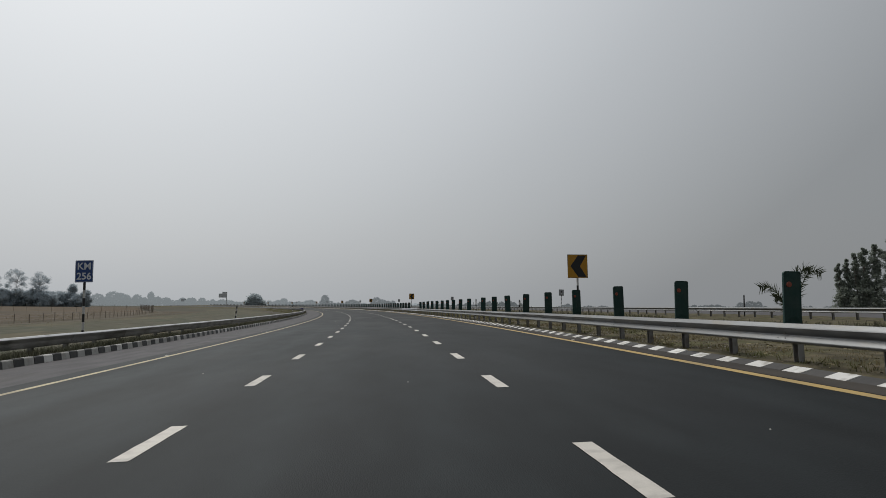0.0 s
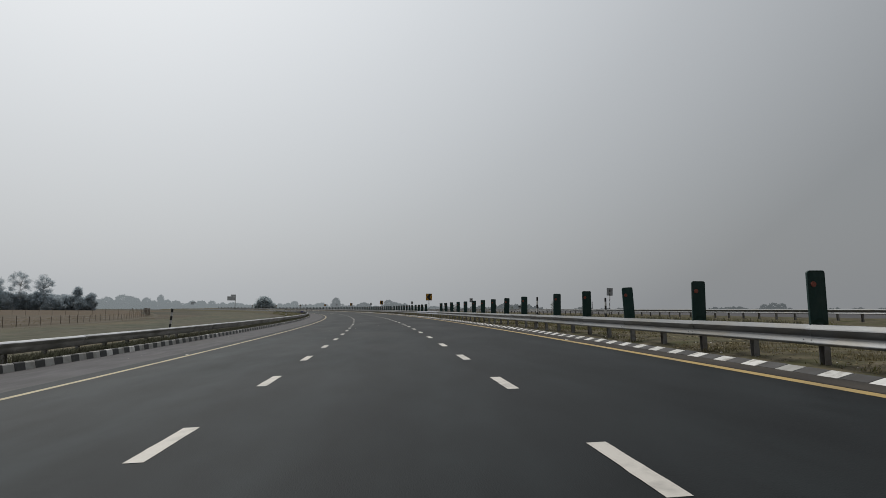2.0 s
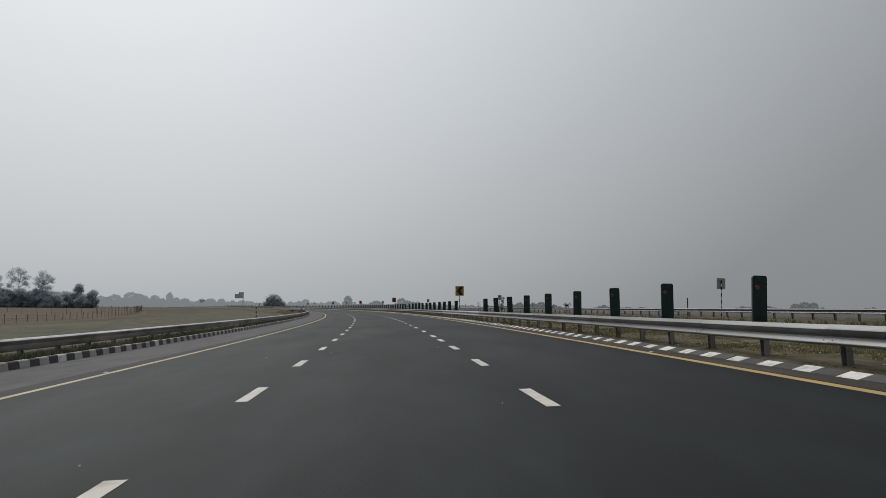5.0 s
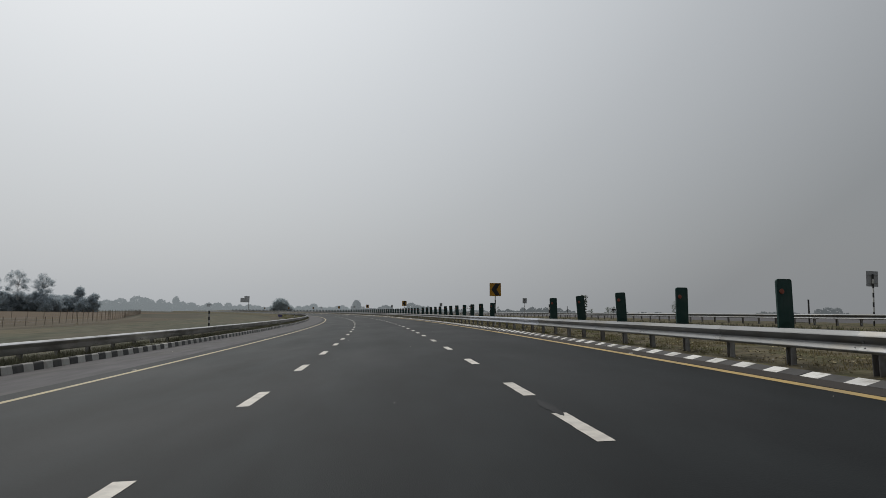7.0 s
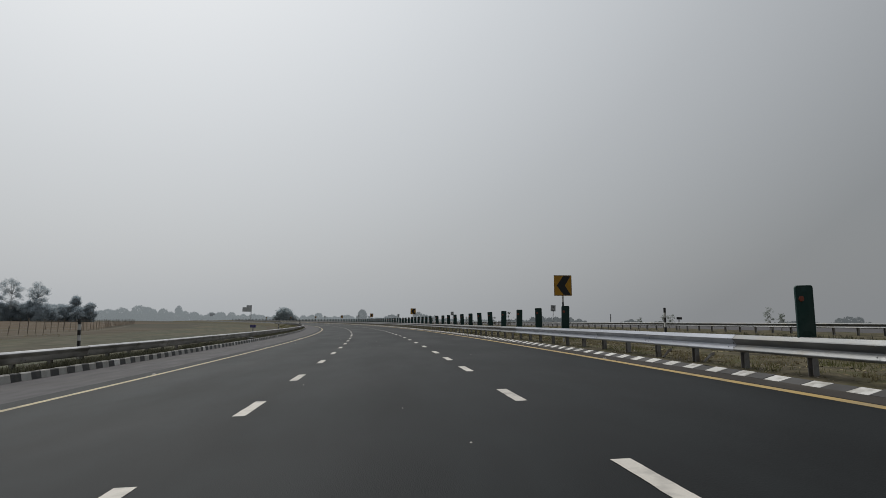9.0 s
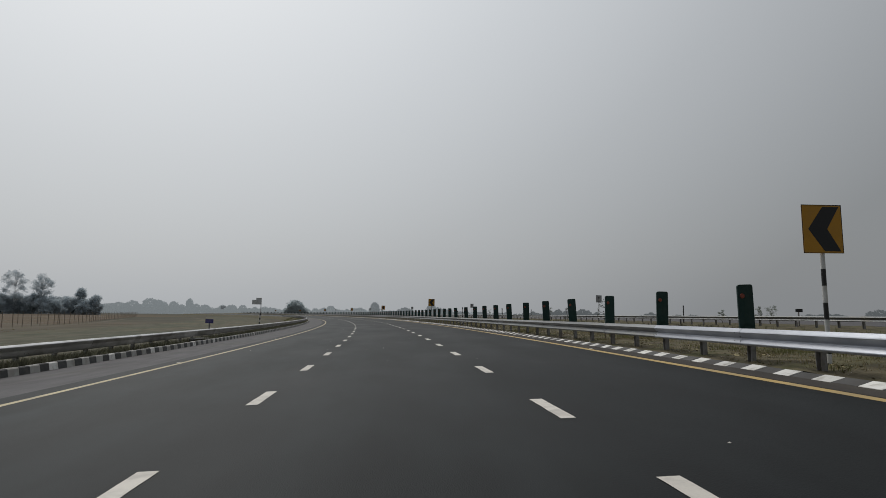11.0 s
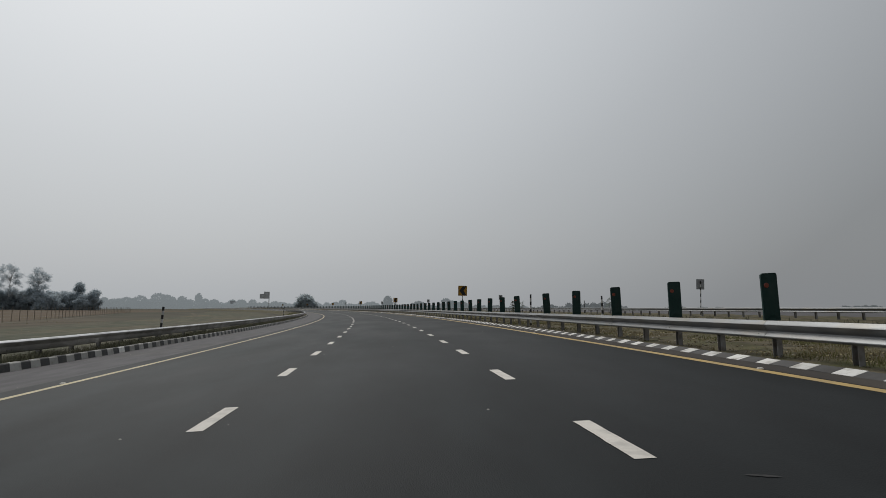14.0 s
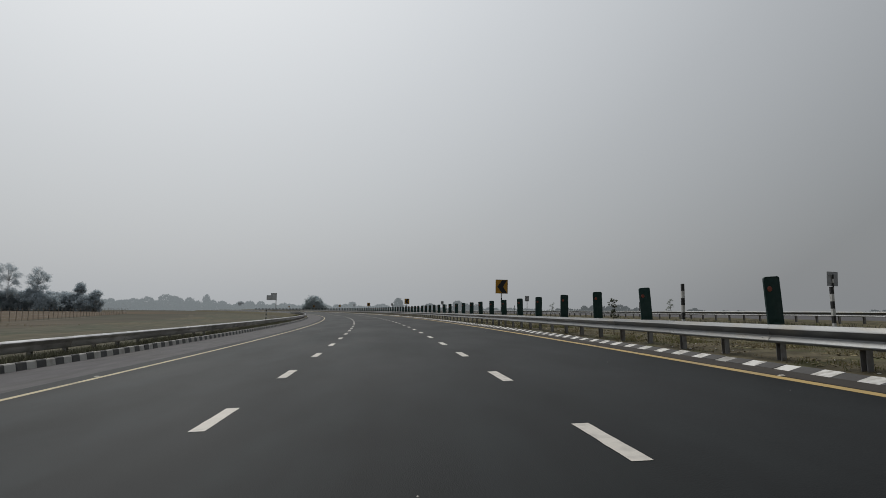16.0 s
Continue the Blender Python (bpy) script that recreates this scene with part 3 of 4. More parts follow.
# ---- banded poles, signs ----
def banded_pole(parent, r, z0, z1, band, first_black=True, square=False):
    """A pole of alternating black and white bands, each a part."""
    k, z = 0, z1
    while z > z0 + .01:
        zb = max(z0, z - band)
        bm = bmesh.new()
        if square:
            add_box(bm, (2 * r, 2 * r, z - zb), (0, 0, (z + zb) / 2), .006 if k == 0 else 0)
        else:
            add_rod(bm, r, r, zb, z, seg=14)
        black = (k % 2 == 0) == first_black
        child("black_band" if black else "white_band", bm_mesh("band", bm, POLE_BLACK if black else POLE_WHITE), parent)
        k, z = k + 1, zb


def board_mesh(name, w, h, t, r, mat):
    bm = bmesh.new()
    outline = []
    for cx, cz, a0 in ((w / 2 - r, r, -90), (w / 2 - r, h - r, 0), (-w / 2 + r, h - r, 90), (-w / 2 + r, r, 180)):
        outline += [(cx + r * math.cos(radians(a0 + a)), cz + r * math.sin(radians(a0 + a))) for a in (0, 45, 90)]
    f = [bm.verts.new((x, -t / 2, z)) for x, z in outline]
    b = [bm.verts.new((x, t / 2, z)) for x, z in outline]
    bm.faces.new(f)
    bm.faces.new(b[::-1])
    for i in range(len(f)):
        k = (i + 1) % len(f)
        bm.faces.new((f[i], b[i], b[k], f[k]))
    return bm_mesh(name, bm, mat)


def flat_mesh(name, polys, y, mat):
    v, fa = [], []
    for poly in polys:
        fa.append(tuple(range(len(v), len(v) + len(poly))))
        v += [(x, y, z) for x, z in poly]
    return mesh_of(name, v, fa, mat)


def chevron_sign(s, l, top, lean=0.0, turn=0.0):
    w, h = .76, .85
    foot = l * TILT
    thing = empty("chevron_sign", set_at(s, l, .05, turn, lean, 0, False), "yellow chevron board with a black arrow on a banded pole", "road sign", "chevron signs")
    z0 = top - foot - .05 - h
    banded_pole(thing, .038, -.05, z0 + .02, .29, False)
    board = child("board", board_mesh("board", w, h, .006, .012, SIGN_YELLOW), thing, pose(0, -.045, z0))
    m = .012
    child("border", flat_mesh("border", [[(-w / 2, 0), (w / 2, 0), (w / 2, m), (-w / 2, m)], [(-w / 2, h - m), (w / 2, h - m), (w / 2, h), (-w / 2, h)],
                                         [(-w / 2, m), (-w / 2 + m, m), (-w / 2 + m, h - m), (-w / 2, h - m)], [(w / 2 - m, m), (w / 2, m), (w / 2, h - m), (w / 2 - m, h - m)]],
                              -.0045, SIGN_BLACK), board)
    tip, mid, arm = -.27, .03, .33
    child("arrow", flat_mesh("arrow", [[(tip, h / 2), (mid - .01, h - .035), (arm, h - .035), (arm - .24, h / 2)], [(tip, h / 2), (arm - .24, h / 2), (arm, .035), (mid - .01, .035)]],
                             -.0045, SIGN_BLACK), board)
    bm = bmesh.new()
    for z in (.2, .6):
        add_box(bm, (.12, .03, .03), (0, .02, z))
    child("clamp", bm_mesh("clamp", bm, POST_STEEL), board)
    return thing


chevron_sign(21.46, 7.24, 3.14, -1.2, 3)
chevron_sign(90.66, 7.45, 3.16, -1.0, 2)
chevron_sign(154.6, 7.3, 3.12, .5, 0)
for k in range(1, 6):
    chevron_sign(154.6 + 61.5 * k, 7.3, 3.1)


def back_sign(s, l, top, lean=0.0):
    w, h = .75, .9
    thing = empty("sign_from_behind", set_at(s, l, 0, 0, lean, 0, False), "bare grey back of a road sign on a banded pole", "road sign", "signs facing the other way")
    z0 = top - l * TILT - h
    banded_pole(thing, .045, -.7, z0 + h * .8, .27, True)
    board = child("board", board_mesh("board", w, h, .008, .02, SIGN_BACK), thing, pose(0, .06, z0))
    bm = bmesh.new()
    for z in (.22, .68):
        add_box(bm, (w * .9, .03, .035), (0, -.018, z))
    child("stiffener", bm_mesh("stiffener", bm, SIGN_BACK), board)


for s, top, lean in ((83.4, 3.9, 2), (152.8, 3.9, 1.5), (217.3, 3.9, 0), (281, 3.9, 0), (345, 3.9, 0), (409, 3.9, 0)):
    back_sign(s, 28.0, top, lean)


def marker_post(s, l, top, lean, label, half=.033):
    thing = empty("marker_post", set_at(s, l, 0, 0, lean, 0, False), label, "marker post", "banded marker posts")
    banded_pole(thing, half, -.1, top, .17, True, True)


for s, l, top, lean in ((43.25, -9.45, 1.53, 5), (86.4, -9.5, 1.53, -2), (129.7, -9.26, 1.55, 4), (173, -9.5, 1.53, 0), (216, -9.5, 1.53, 0)):
    marker_post(s, l, top, lean, "black and white banded marker post behind the roadside guardrail", .038)
for s, l, top, lean in ((41.6, 6.95, 1.47, 0), (40.7, 9.8, 1.32, -1), (86.71, 9.9, 1.33, -1), (131.8, 7.04, 1.56, 0), (131.1, 10.35, 1.37, -2), (177, 7.0, 1.5, 0), (222, 7.0, 1.5, 0)):
    marker_post(s, l, top, lean, "black and white banded marker post in the median")

for k in range(6):
    thing = empty("marker_post", set_at(43.3 + 45.2 * k, 28.0, -.28, 0, 0, 0, False), "thin dark marker post beyond the far guardrail", "marker post", "dark marker posts")
    for z0_, z1_, m__ in ((-.2, 1.2, POLE_BLACK), (1.2, 1.42, SIGN_BLACK)):
        bm = bmesh.new()
        add_box(bm, (.075, .075, z1_ - z0_), (0, 0, (z0_ + z1_) / 2), .006)
        child("shaft" if z0_ < 0 else "head", bm_mesh("shaft", bm, m__), thing)


def lettering(parent, text, size, x, z, mat, y=-.006):
    cu = bpy.data.curves.new("lettering", 'FONT')
    cu.body, cu.size, cu.align_x, cu.extrude, cu.offset = text, size, 'CENTER', .0008, .006
    tmp = bpy.data.objects.new("lettering", cu)
    scene.collection.objects.link(tmp)
    bpy.context.view_layer.update()
    me = bpy.data.meshes.new_from_object(tmp.evaluated_get(bpy.context.evaluated_depsgraph_get()))
    bpy.data.objects.remove(tmp)
    me.materials.clear()
    me.materials.append(mat)
    child("lettering", me, parent, pose(x, y, z, 90, 0, 0), "white capital lettering")


km = empty("kilometre_sign", set_at(21.9, -9.85, 0, -4, -1.5, 0, False), "blue kilometre board reading KM 256 on a banded pole", "road sign")
banded_pole(km, .04, -.15, 2.33, .27, True)
km_board = child("board", board_mesh("board", .60, .75, .006, .012, SIGN_BLUE), km, pose(0, -.05, 2.32))
lettering(km_board, "KM", .33, 0, .44, SIGN_WHITE)
lettering(km_board, "256", .33, 0, .10, SIGN_WHITE)
child("border", flat_mesh("border", [[(-.29, .01), (.29, .01), (.29, .022), (-.29, .022)], [(-.29, .728), (.29, .728), (.29, .74), (-.29, .74)],
                                     [(-.29, .022), (-.278, .022), (-.278, .728), (-.29, .728)], [(.278, .022), (.29, .022), (.29, .728), (.278, .728)]], -.0045, SIGN_WHITE), km_board)

blue = empty("small_board", set_at(115.4, -9.45, .1, 0, 0, 0, False), "small violet-blue notice board on a short post behind the guardrail", "sign")
bm = bmesh.new()
add_box(bm, (.07, .07, 1.15), (0, .05, .35), .006)
child("post", bm_mesh("post", bm, POST_STEEL), blue)
b_board = child("board", board_mesh("board", .42, .21, .02, .01, SIGN_VIOLET), blue, pose(0, 0, .88))
bars = [[(-.17, z), (x1, z), (x1, z + .02), (-.17, z + .02)] for z, x1 in ((.05, .11), (.10, .16), (.15, .06))]
child("writing", flat_mesh("writing", bars, -.0115, SIGN_LILAC), b_board)
board_far = empty("small_board", set_at(119.0, 28.0, -.35, 0, 0, 0, False), "small dark notice board seen from behind on a post", "sign")
bm = bmesh.new()
add_box(bm, (.07, .07, 1.3), (0, .06, .35), .006)
child("post", bm_mesh("post", bm, POST_STEEL), board_far)
child("board", board_mesh("board", .52, .22, .02, .01, SIGN_BLACK), board_far, pose(0, 0, .82))

# ---- plants ----
def leaf_quads(points, size, rnd, droop=0.0):
    """Small bent leaves or clumps at the points: two triangles each, turned at random."""
    n = len(points)
    d = rnd.normal(size=(n, 3))
    d[:, 2] -= droop
    d /= np.linalg.norm(d, axis=1)[:, None]
    e = np.cross(d, rnd.normal(size=(n, 3)))
    e /= np.linalg.norm(e, axis=1)[:, None] + 1e-9
    sz = size * rnd.uniform(.55, 1.3, size=(n, 1))
    a, b = points - d * sz, points + d * sz
    c, f = points + e * sz * .55, points - e * sz * .55
    v = np.stack([a, c, b, f], 1).reshape(-1, 3)
    faces = [(4 * i, 4 * i + 1, 4 * i + 2, 4 * i + 3) for i in range(n)]
    return v, faces


def limb(verts, faces, path, r0, r1, seg=6):
    """A tapered branch along a path, added to the lists."""
    base = len(verts)
    n = len(path)
    for i, p in enumerate(path):
        t = (path[min(i + 1, n - 1)] - path[max(i - 1, 0)]).normalized()
        u = t.orthogonal().normalized()
        w = t.cross(u)
        r = r0 + (r1 - r0) * i / (n - 1)
        for k in range(seg):
            a = 2 * math.pi * k / seg
            verts.append(p + u * (r * math.cos(a)) + w * (r * math.sin(a)))
    for i in range(n - 1):
        for k in range(seg):
            j = (k + 1) % seg
            faces.append((base + i * seg + k, base + i * seg + j, base + (i + 1) * seg + j, base + (i + 1) * seg + k))
    faces.append(tuple(base + (n - 1) * seg + k for k in range(seg)))


def tree(name, x, y, height, blobs, leaf, leaf_mat, label, category="tree", group="", seed=0, trunk_r=.3, count=1.0):
    """blobs: (dx, dy, z, radius, radius_z) of the foliage masses, whose clumps leave gaps between them."""
    rnd = np.random.RandomState(seed + 3)
    thing = empty(name, Matrix.Translation((x, y, GROUND_Z - .2)), label, category, group)
    v, f = [], []
    lean = Vector((rnd.uniform(-.05, .05), rnd.uniform(-.05, .05), 1))
    top = height * .72
    limb(v, f, [lean * (top * k / 5) + Vector((rnd.uniform(-.1, .1) * k, rnd.uniform(-.1, .1) * k, 0)) for k in range(6)], trunk_r, trunk_r * .3, 8)
    pts = []
    for dx, dy, z, r, rz in blobs:
        start = lean * min(top * .9, max(height * .15, z - rz * 1.3 - r * .4))
        end = Vector((dx, dy, z))
        mid = (start + end) / 2 + Vector((0, 0, -.1 * r))
        limb(v, f, [start, mid, end], trunk_r * .45, trunk_r * .12)
        for _ in range(4):
            tip = end + Vector(rnd.normal(size=3) * (r * .5, r * .5, rz * .5))
            limb(v, f, [end - Vector((0, 0, rz * .3)), (end + tip) / 2, tip], trunk_r * .15, trunk_r * .05, 4)
        # clumps of leaves scattered through the mass, denser towards its skin
        n_cl = max(6, int(14 * count))
        for _ in range(n_cl):
            d = rnd.normal(size=3)
            d /= np.linalg.norm(d)
            c = np.array((dx, dy, z)) + d * np.array((r, r, rz)) * rnd.uniform(.45, 1.0)
            spread = r * rnd.uniform(.16, .34)
            k = int(26 * count)
            pts.append(c + rnd.normal(size=(k, 3)) * spread * np.array((1, 1, .8)))
    child("trunk", mesh_of("trunk", v, f, BARK_FAR if leaf_mat in (LEAF_WOODS, LEAF_FAR) else BARK, smooth=True), thing)
    child("crown", mesh_of("crown", *leaf_quads(np.concatenate(pts), leaf, rnd), leaf_mat), thing)
    return thing


def crown_blobs(rnd, height, low, r, n, narrow=1.0):
    """Foliage masses of a rounded crown between two heights."""
    out = []
    for i in range(n):
        z = low + (height - low) * (i + .5) / n
        k = math.sin(math.pi * min(1, max(.12, (z - low) / (height - low) * .8 + .15)))
        a = i * 2.4 + rnd.uniform(-.5, .5)
        q = r * k * rnd.uniform(.25, .7) * narrow
        out.append((q * math.cos(a), q * math.sin(a), z, r * rnd.uniform(.32, .5), r * rnd.uniform(.28, .42)))
    return out


# woods behind the fields
rw = random.Random(21)


def lobed(rnd, lobes):
    """Foliage masses of an open crown: each lobe (dx, z, radius) becomes a few ragged tufts."""
    out = []
    for dx, z, r in lobes:
        for _ in range(5):
            out.append((dx + rnd.uniform(-.6, .6) * r, rnd.uniform(-.7, .7) * r, z + rnd.uniform(-.5, .5) * r, r * rnd.uniform(.55, .9), r * rnd.uniform(.5, .8)))
    return out


for i, (x, y, h, lobes) in enumerate((
        (-258.5, 422, 21.5, [(-1.5, 20, 2.2), (1.2, 17.6, 2.4), (-2.2, 15.2, 2.2), (.8, 13, 2.4), (-.5, 10.5, 2.6)]),
        (-249.0, 427, 24.6, [(-1, 23, 2.6), (3.2, 22, 2.8), (-4.2, 20.4, 2.6), (5.2, 18.4, 2.4), (-2.5, 17, 2.4), (4.4, 14.5, 2.4), (-4.5, 14, 2.4), (0, 11, 2.6), (4, 10.5, 2.2)]),
        (-238.0, 435, 22.4, [(-1.5, 21.2, 2.4), (2, 20.2, 2.6), (-3.2, 18.4, 2.6), (4, 17.4, 2.6), (.5, 17, 2.6), (-3.4, 14.8, 2.4), (3.4, 13.8, 2.6), (0, 13, 2.8), (-1.5, 10.5, 2.4), (2, 10, 2.4)]))):
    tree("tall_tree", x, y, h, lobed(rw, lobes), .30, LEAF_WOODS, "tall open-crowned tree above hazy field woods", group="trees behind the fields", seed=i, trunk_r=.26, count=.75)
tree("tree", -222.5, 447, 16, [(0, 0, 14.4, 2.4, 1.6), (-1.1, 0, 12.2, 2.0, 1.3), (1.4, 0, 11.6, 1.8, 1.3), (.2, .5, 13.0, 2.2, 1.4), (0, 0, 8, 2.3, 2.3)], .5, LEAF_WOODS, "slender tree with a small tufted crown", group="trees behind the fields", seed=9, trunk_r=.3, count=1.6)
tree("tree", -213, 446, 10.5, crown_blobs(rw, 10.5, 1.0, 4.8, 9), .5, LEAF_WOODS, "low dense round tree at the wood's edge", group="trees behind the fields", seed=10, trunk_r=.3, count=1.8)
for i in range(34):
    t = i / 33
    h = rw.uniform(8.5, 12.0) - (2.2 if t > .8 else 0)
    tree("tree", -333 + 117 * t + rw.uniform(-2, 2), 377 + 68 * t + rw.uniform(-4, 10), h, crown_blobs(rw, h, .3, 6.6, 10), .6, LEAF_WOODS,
         "dense tree in a woods belt, haze in its colour", group="trees behind the fields", seed=30 + i, trunk_r=.3, count=1.7)
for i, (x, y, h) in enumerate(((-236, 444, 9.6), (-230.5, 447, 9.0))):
    tree("tree", x, y, h, crown_blobs(rw, h, .3, 5.6, 10), .6, LEAF_WOODS, "dense tree in a woods belt, haze in its colour", group="trees behind the fields", seed=80 + i, trunk_r=.3, count=1.7)
# tall trees past the opposite carriageway
def column_blobs(rnd, height, low, r):
    """Upright feathery masses stacked up a narrow crown."""
    out = []
    n = int((height - low) * 1.3)
    for i in range(n):
        t = (i + .5) / n
        k = r * (1.05 - .75 * t ** 1.6) * (.75 + .25 * math.sin(i * 1.9))
        a = i * 2.4 + rnd.uniform(-.6, .6)
        q = k * rnd.uniform(.1, .55)
        out.append((q * math.cos(a), q * math.sin(a), low + (height - low) * t, k * rnd.uniform(.42, .6), k * rnd.uniform(.6, .95)))
    return out


for i, (x, y, h, r) in enumerate(((97.8, 124.4, 13.6, 2.2), (99.0, 123.5, 14.6, 2.4), (100.2, 122.5, 15.6, 2.8), (101.4, 121.5, 17.0, 3.2), (102.6, 119.8, 17.4, 3.4), (104.2, 117.6, 18.2, 4.0), (106.2, 116.0, 17.0, 4.2), (108.3, 114.2, 18.0, 4.2), (110.5, 112.6, 17.0, 4.2),
                                  (113, 111, 18.4, 4.3), (115.6, 109, 17.4, 4.2), (118, 107, 17.0, 4.3), (121, 105, 18, 4.3), (124, 103, 17, 3.2), (131, 99, 16.5, 3.4))):
    tree("eucalyptus_tree", x * 1.043, y * 1.055, h * 1.05, column_blobs(rw, h, 1.0, r), .24, LEAF_GREY, "tall narrow grey-green tree in a dense row", group="row of tall trees", seed=60 + i, trunk_r=.2, count=1.15)
for i, (s_, l_, h, r) in enumerate(((110.9, 31.0, 1.75, .6), (109.9, 31.3, 1.3, .45), (126.0, 31.0, 1.5, .7), (127.6, 31.1, 1.4, .4), (132.5, 31.0, 1.1, .4), (178.4, 31.2, 1.9, .55), (214, 31.2, 1.9, .6))):
    p = along(s_, l_, -.55)
    bush = tree("bush", p.x, p.y, h, crown_blobs(rw, h, .4, r, 6), .045, LEAF_GREY, "scrubby dark bush behind the far guardrail", "bush", "bushes beyond the far rail", 120 + i, .035, .55)
    bush.location.z = p.z

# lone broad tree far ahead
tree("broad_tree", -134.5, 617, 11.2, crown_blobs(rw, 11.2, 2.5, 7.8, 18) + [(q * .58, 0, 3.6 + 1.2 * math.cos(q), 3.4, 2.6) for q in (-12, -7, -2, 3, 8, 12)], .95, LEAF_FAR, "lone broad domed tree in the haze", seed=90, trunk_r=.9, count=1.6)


def woods(name, mounds, mat, leaf, seed, dense=1.0):
    """Clumps of crowns in a band along the horizon. mounds: bearing, distance, width and height."""
    rnd = np.random.RandomState(seed)
    pts = []
    for az, dist, w, h in mounds:
        x, y = dist * math.sin(radians(az)), dist * math.cos(radians(az))
        across = np.array((math.cos(radians(az)), -math.sin(radians(az)), 0))
        depth = np.array((math.sin(radians(az)), math.cos(radians(az)), 0))
        n_crowns = max(1, int(round(w / (h * .55))))
        for c in range(n_crowns):
            a = (c + .5) / n_crowns * 2 - 1 + rnd.uniform(-.3, .3) / n_crowns
            top = h * (1 - .35 * abs(a) ** 2) * (rnd.uniform(.72, 1.0) if n_crowns > 1 else 1)
            r = min(w * .5, top * rnd.uniform(.36, .5))
            n = int((r * top * 4.0 + 60) * dense)
            d = rnd.normal(size=(n, 3))
            d *= (rnd.uniform(.35, 1, size=(n, 1)) ** .5) / np.linalg.norm(d, axis=1)[:, None]
            low = rnd.uniform(size=n) < .35                 # undergrowth down to the ground
            zz = np.where(low, rnd.uniform(0, .6, size=n) * top, top * .62 + d[:, 2] * top * .38)
            p = np.array((x, y, GROUND_Z)) + across * (a * w / 2 + d[:, 0] * r)[:, None] + depth * (d[:, 1] * r)[:, None]
            p[:, 2] += zz
            pts.append(p)
        n = int(w * h * 1.1 * dense) + 40                   # scrub that joins the crowns
        p = np.array((x, y, GROUND_Z)) + across * (rnd.uniform(-.8, .8, size=n) * w)[:, None] + depth * rnd.uniform(-6, 6, size=n)[:, None]
        p[:, 2] += rnd.uniform(0, .52, size=n) * h
        pts.append(p)
    v, f = leaf_quads(np.concatenate(pts), leaf, rnd)
    return tagged(new(name, mesh_of(name, v, f, mat)), "hazy band of distant trees along the horizon", "distant woods", kind="structure")


# bearing in degrees, width and height in metres of the horizon clumps, fitted to the camera's view
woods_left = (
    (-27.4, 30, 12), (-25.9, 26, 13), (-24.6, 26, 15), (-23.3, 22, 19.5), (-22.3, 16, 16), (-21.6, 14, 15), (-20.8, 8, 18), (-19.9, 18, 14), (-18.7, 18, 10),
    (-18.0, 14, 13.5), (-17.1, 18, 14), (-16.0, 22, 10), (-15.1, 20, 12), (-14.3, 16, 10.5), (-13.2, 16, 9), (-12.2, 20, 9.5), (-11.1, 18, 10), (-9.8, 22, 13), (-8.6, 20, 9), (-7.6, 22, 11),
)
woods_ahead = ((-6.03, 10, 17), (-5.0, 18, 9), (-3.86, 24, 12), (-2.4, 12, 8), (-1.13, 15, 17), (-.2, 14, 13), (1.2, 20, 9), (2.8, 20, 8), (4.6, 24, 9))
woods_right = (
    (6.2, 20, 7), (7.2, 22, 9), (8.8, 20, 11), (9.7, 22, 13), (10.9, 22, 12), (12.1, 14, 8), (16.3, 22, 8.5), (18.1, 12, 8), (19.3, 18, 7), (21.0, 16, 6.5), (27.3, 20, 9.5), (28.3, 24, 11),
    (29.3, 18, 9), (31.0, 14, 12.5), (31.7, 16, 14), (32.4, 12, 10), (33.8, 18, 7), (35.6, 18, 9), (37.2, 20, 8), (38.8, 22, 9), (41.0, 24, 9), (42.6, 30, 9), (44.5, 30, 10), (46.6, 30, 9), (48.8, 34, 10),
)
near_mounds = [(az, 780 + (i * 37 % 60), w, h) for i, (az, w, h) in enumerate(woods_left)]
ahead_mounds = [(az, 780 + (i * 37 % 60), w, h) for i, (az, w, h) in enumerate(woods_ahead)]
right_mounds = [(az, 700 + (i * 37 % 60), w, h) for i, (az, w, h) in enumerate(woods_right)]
far_mounds, right_far = [], []
rf_ = random.Random(4)
az = -48.0
while az < 62:
    left = az < 4
    (far_mounds if left else right_far).append((az, rf_.uniform(1500, 1800), rf_.uniform(40, 90), rf_.uniform(9, 14) if left else rf_.uniform(5, 8) * rf_.choice((1, 1, .5))))
    az += rf_.uniform(.9, 1.8)
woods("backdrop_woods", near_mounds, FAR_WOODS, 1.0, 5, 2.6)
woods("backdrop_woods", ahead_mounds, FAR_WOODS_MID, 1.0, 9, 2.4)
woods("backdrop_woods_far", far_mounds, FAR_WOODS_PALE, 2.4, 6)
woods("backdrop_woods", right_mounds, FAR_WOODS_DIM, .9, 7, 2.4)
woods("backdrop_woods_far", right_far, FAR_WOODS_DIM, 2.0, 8)


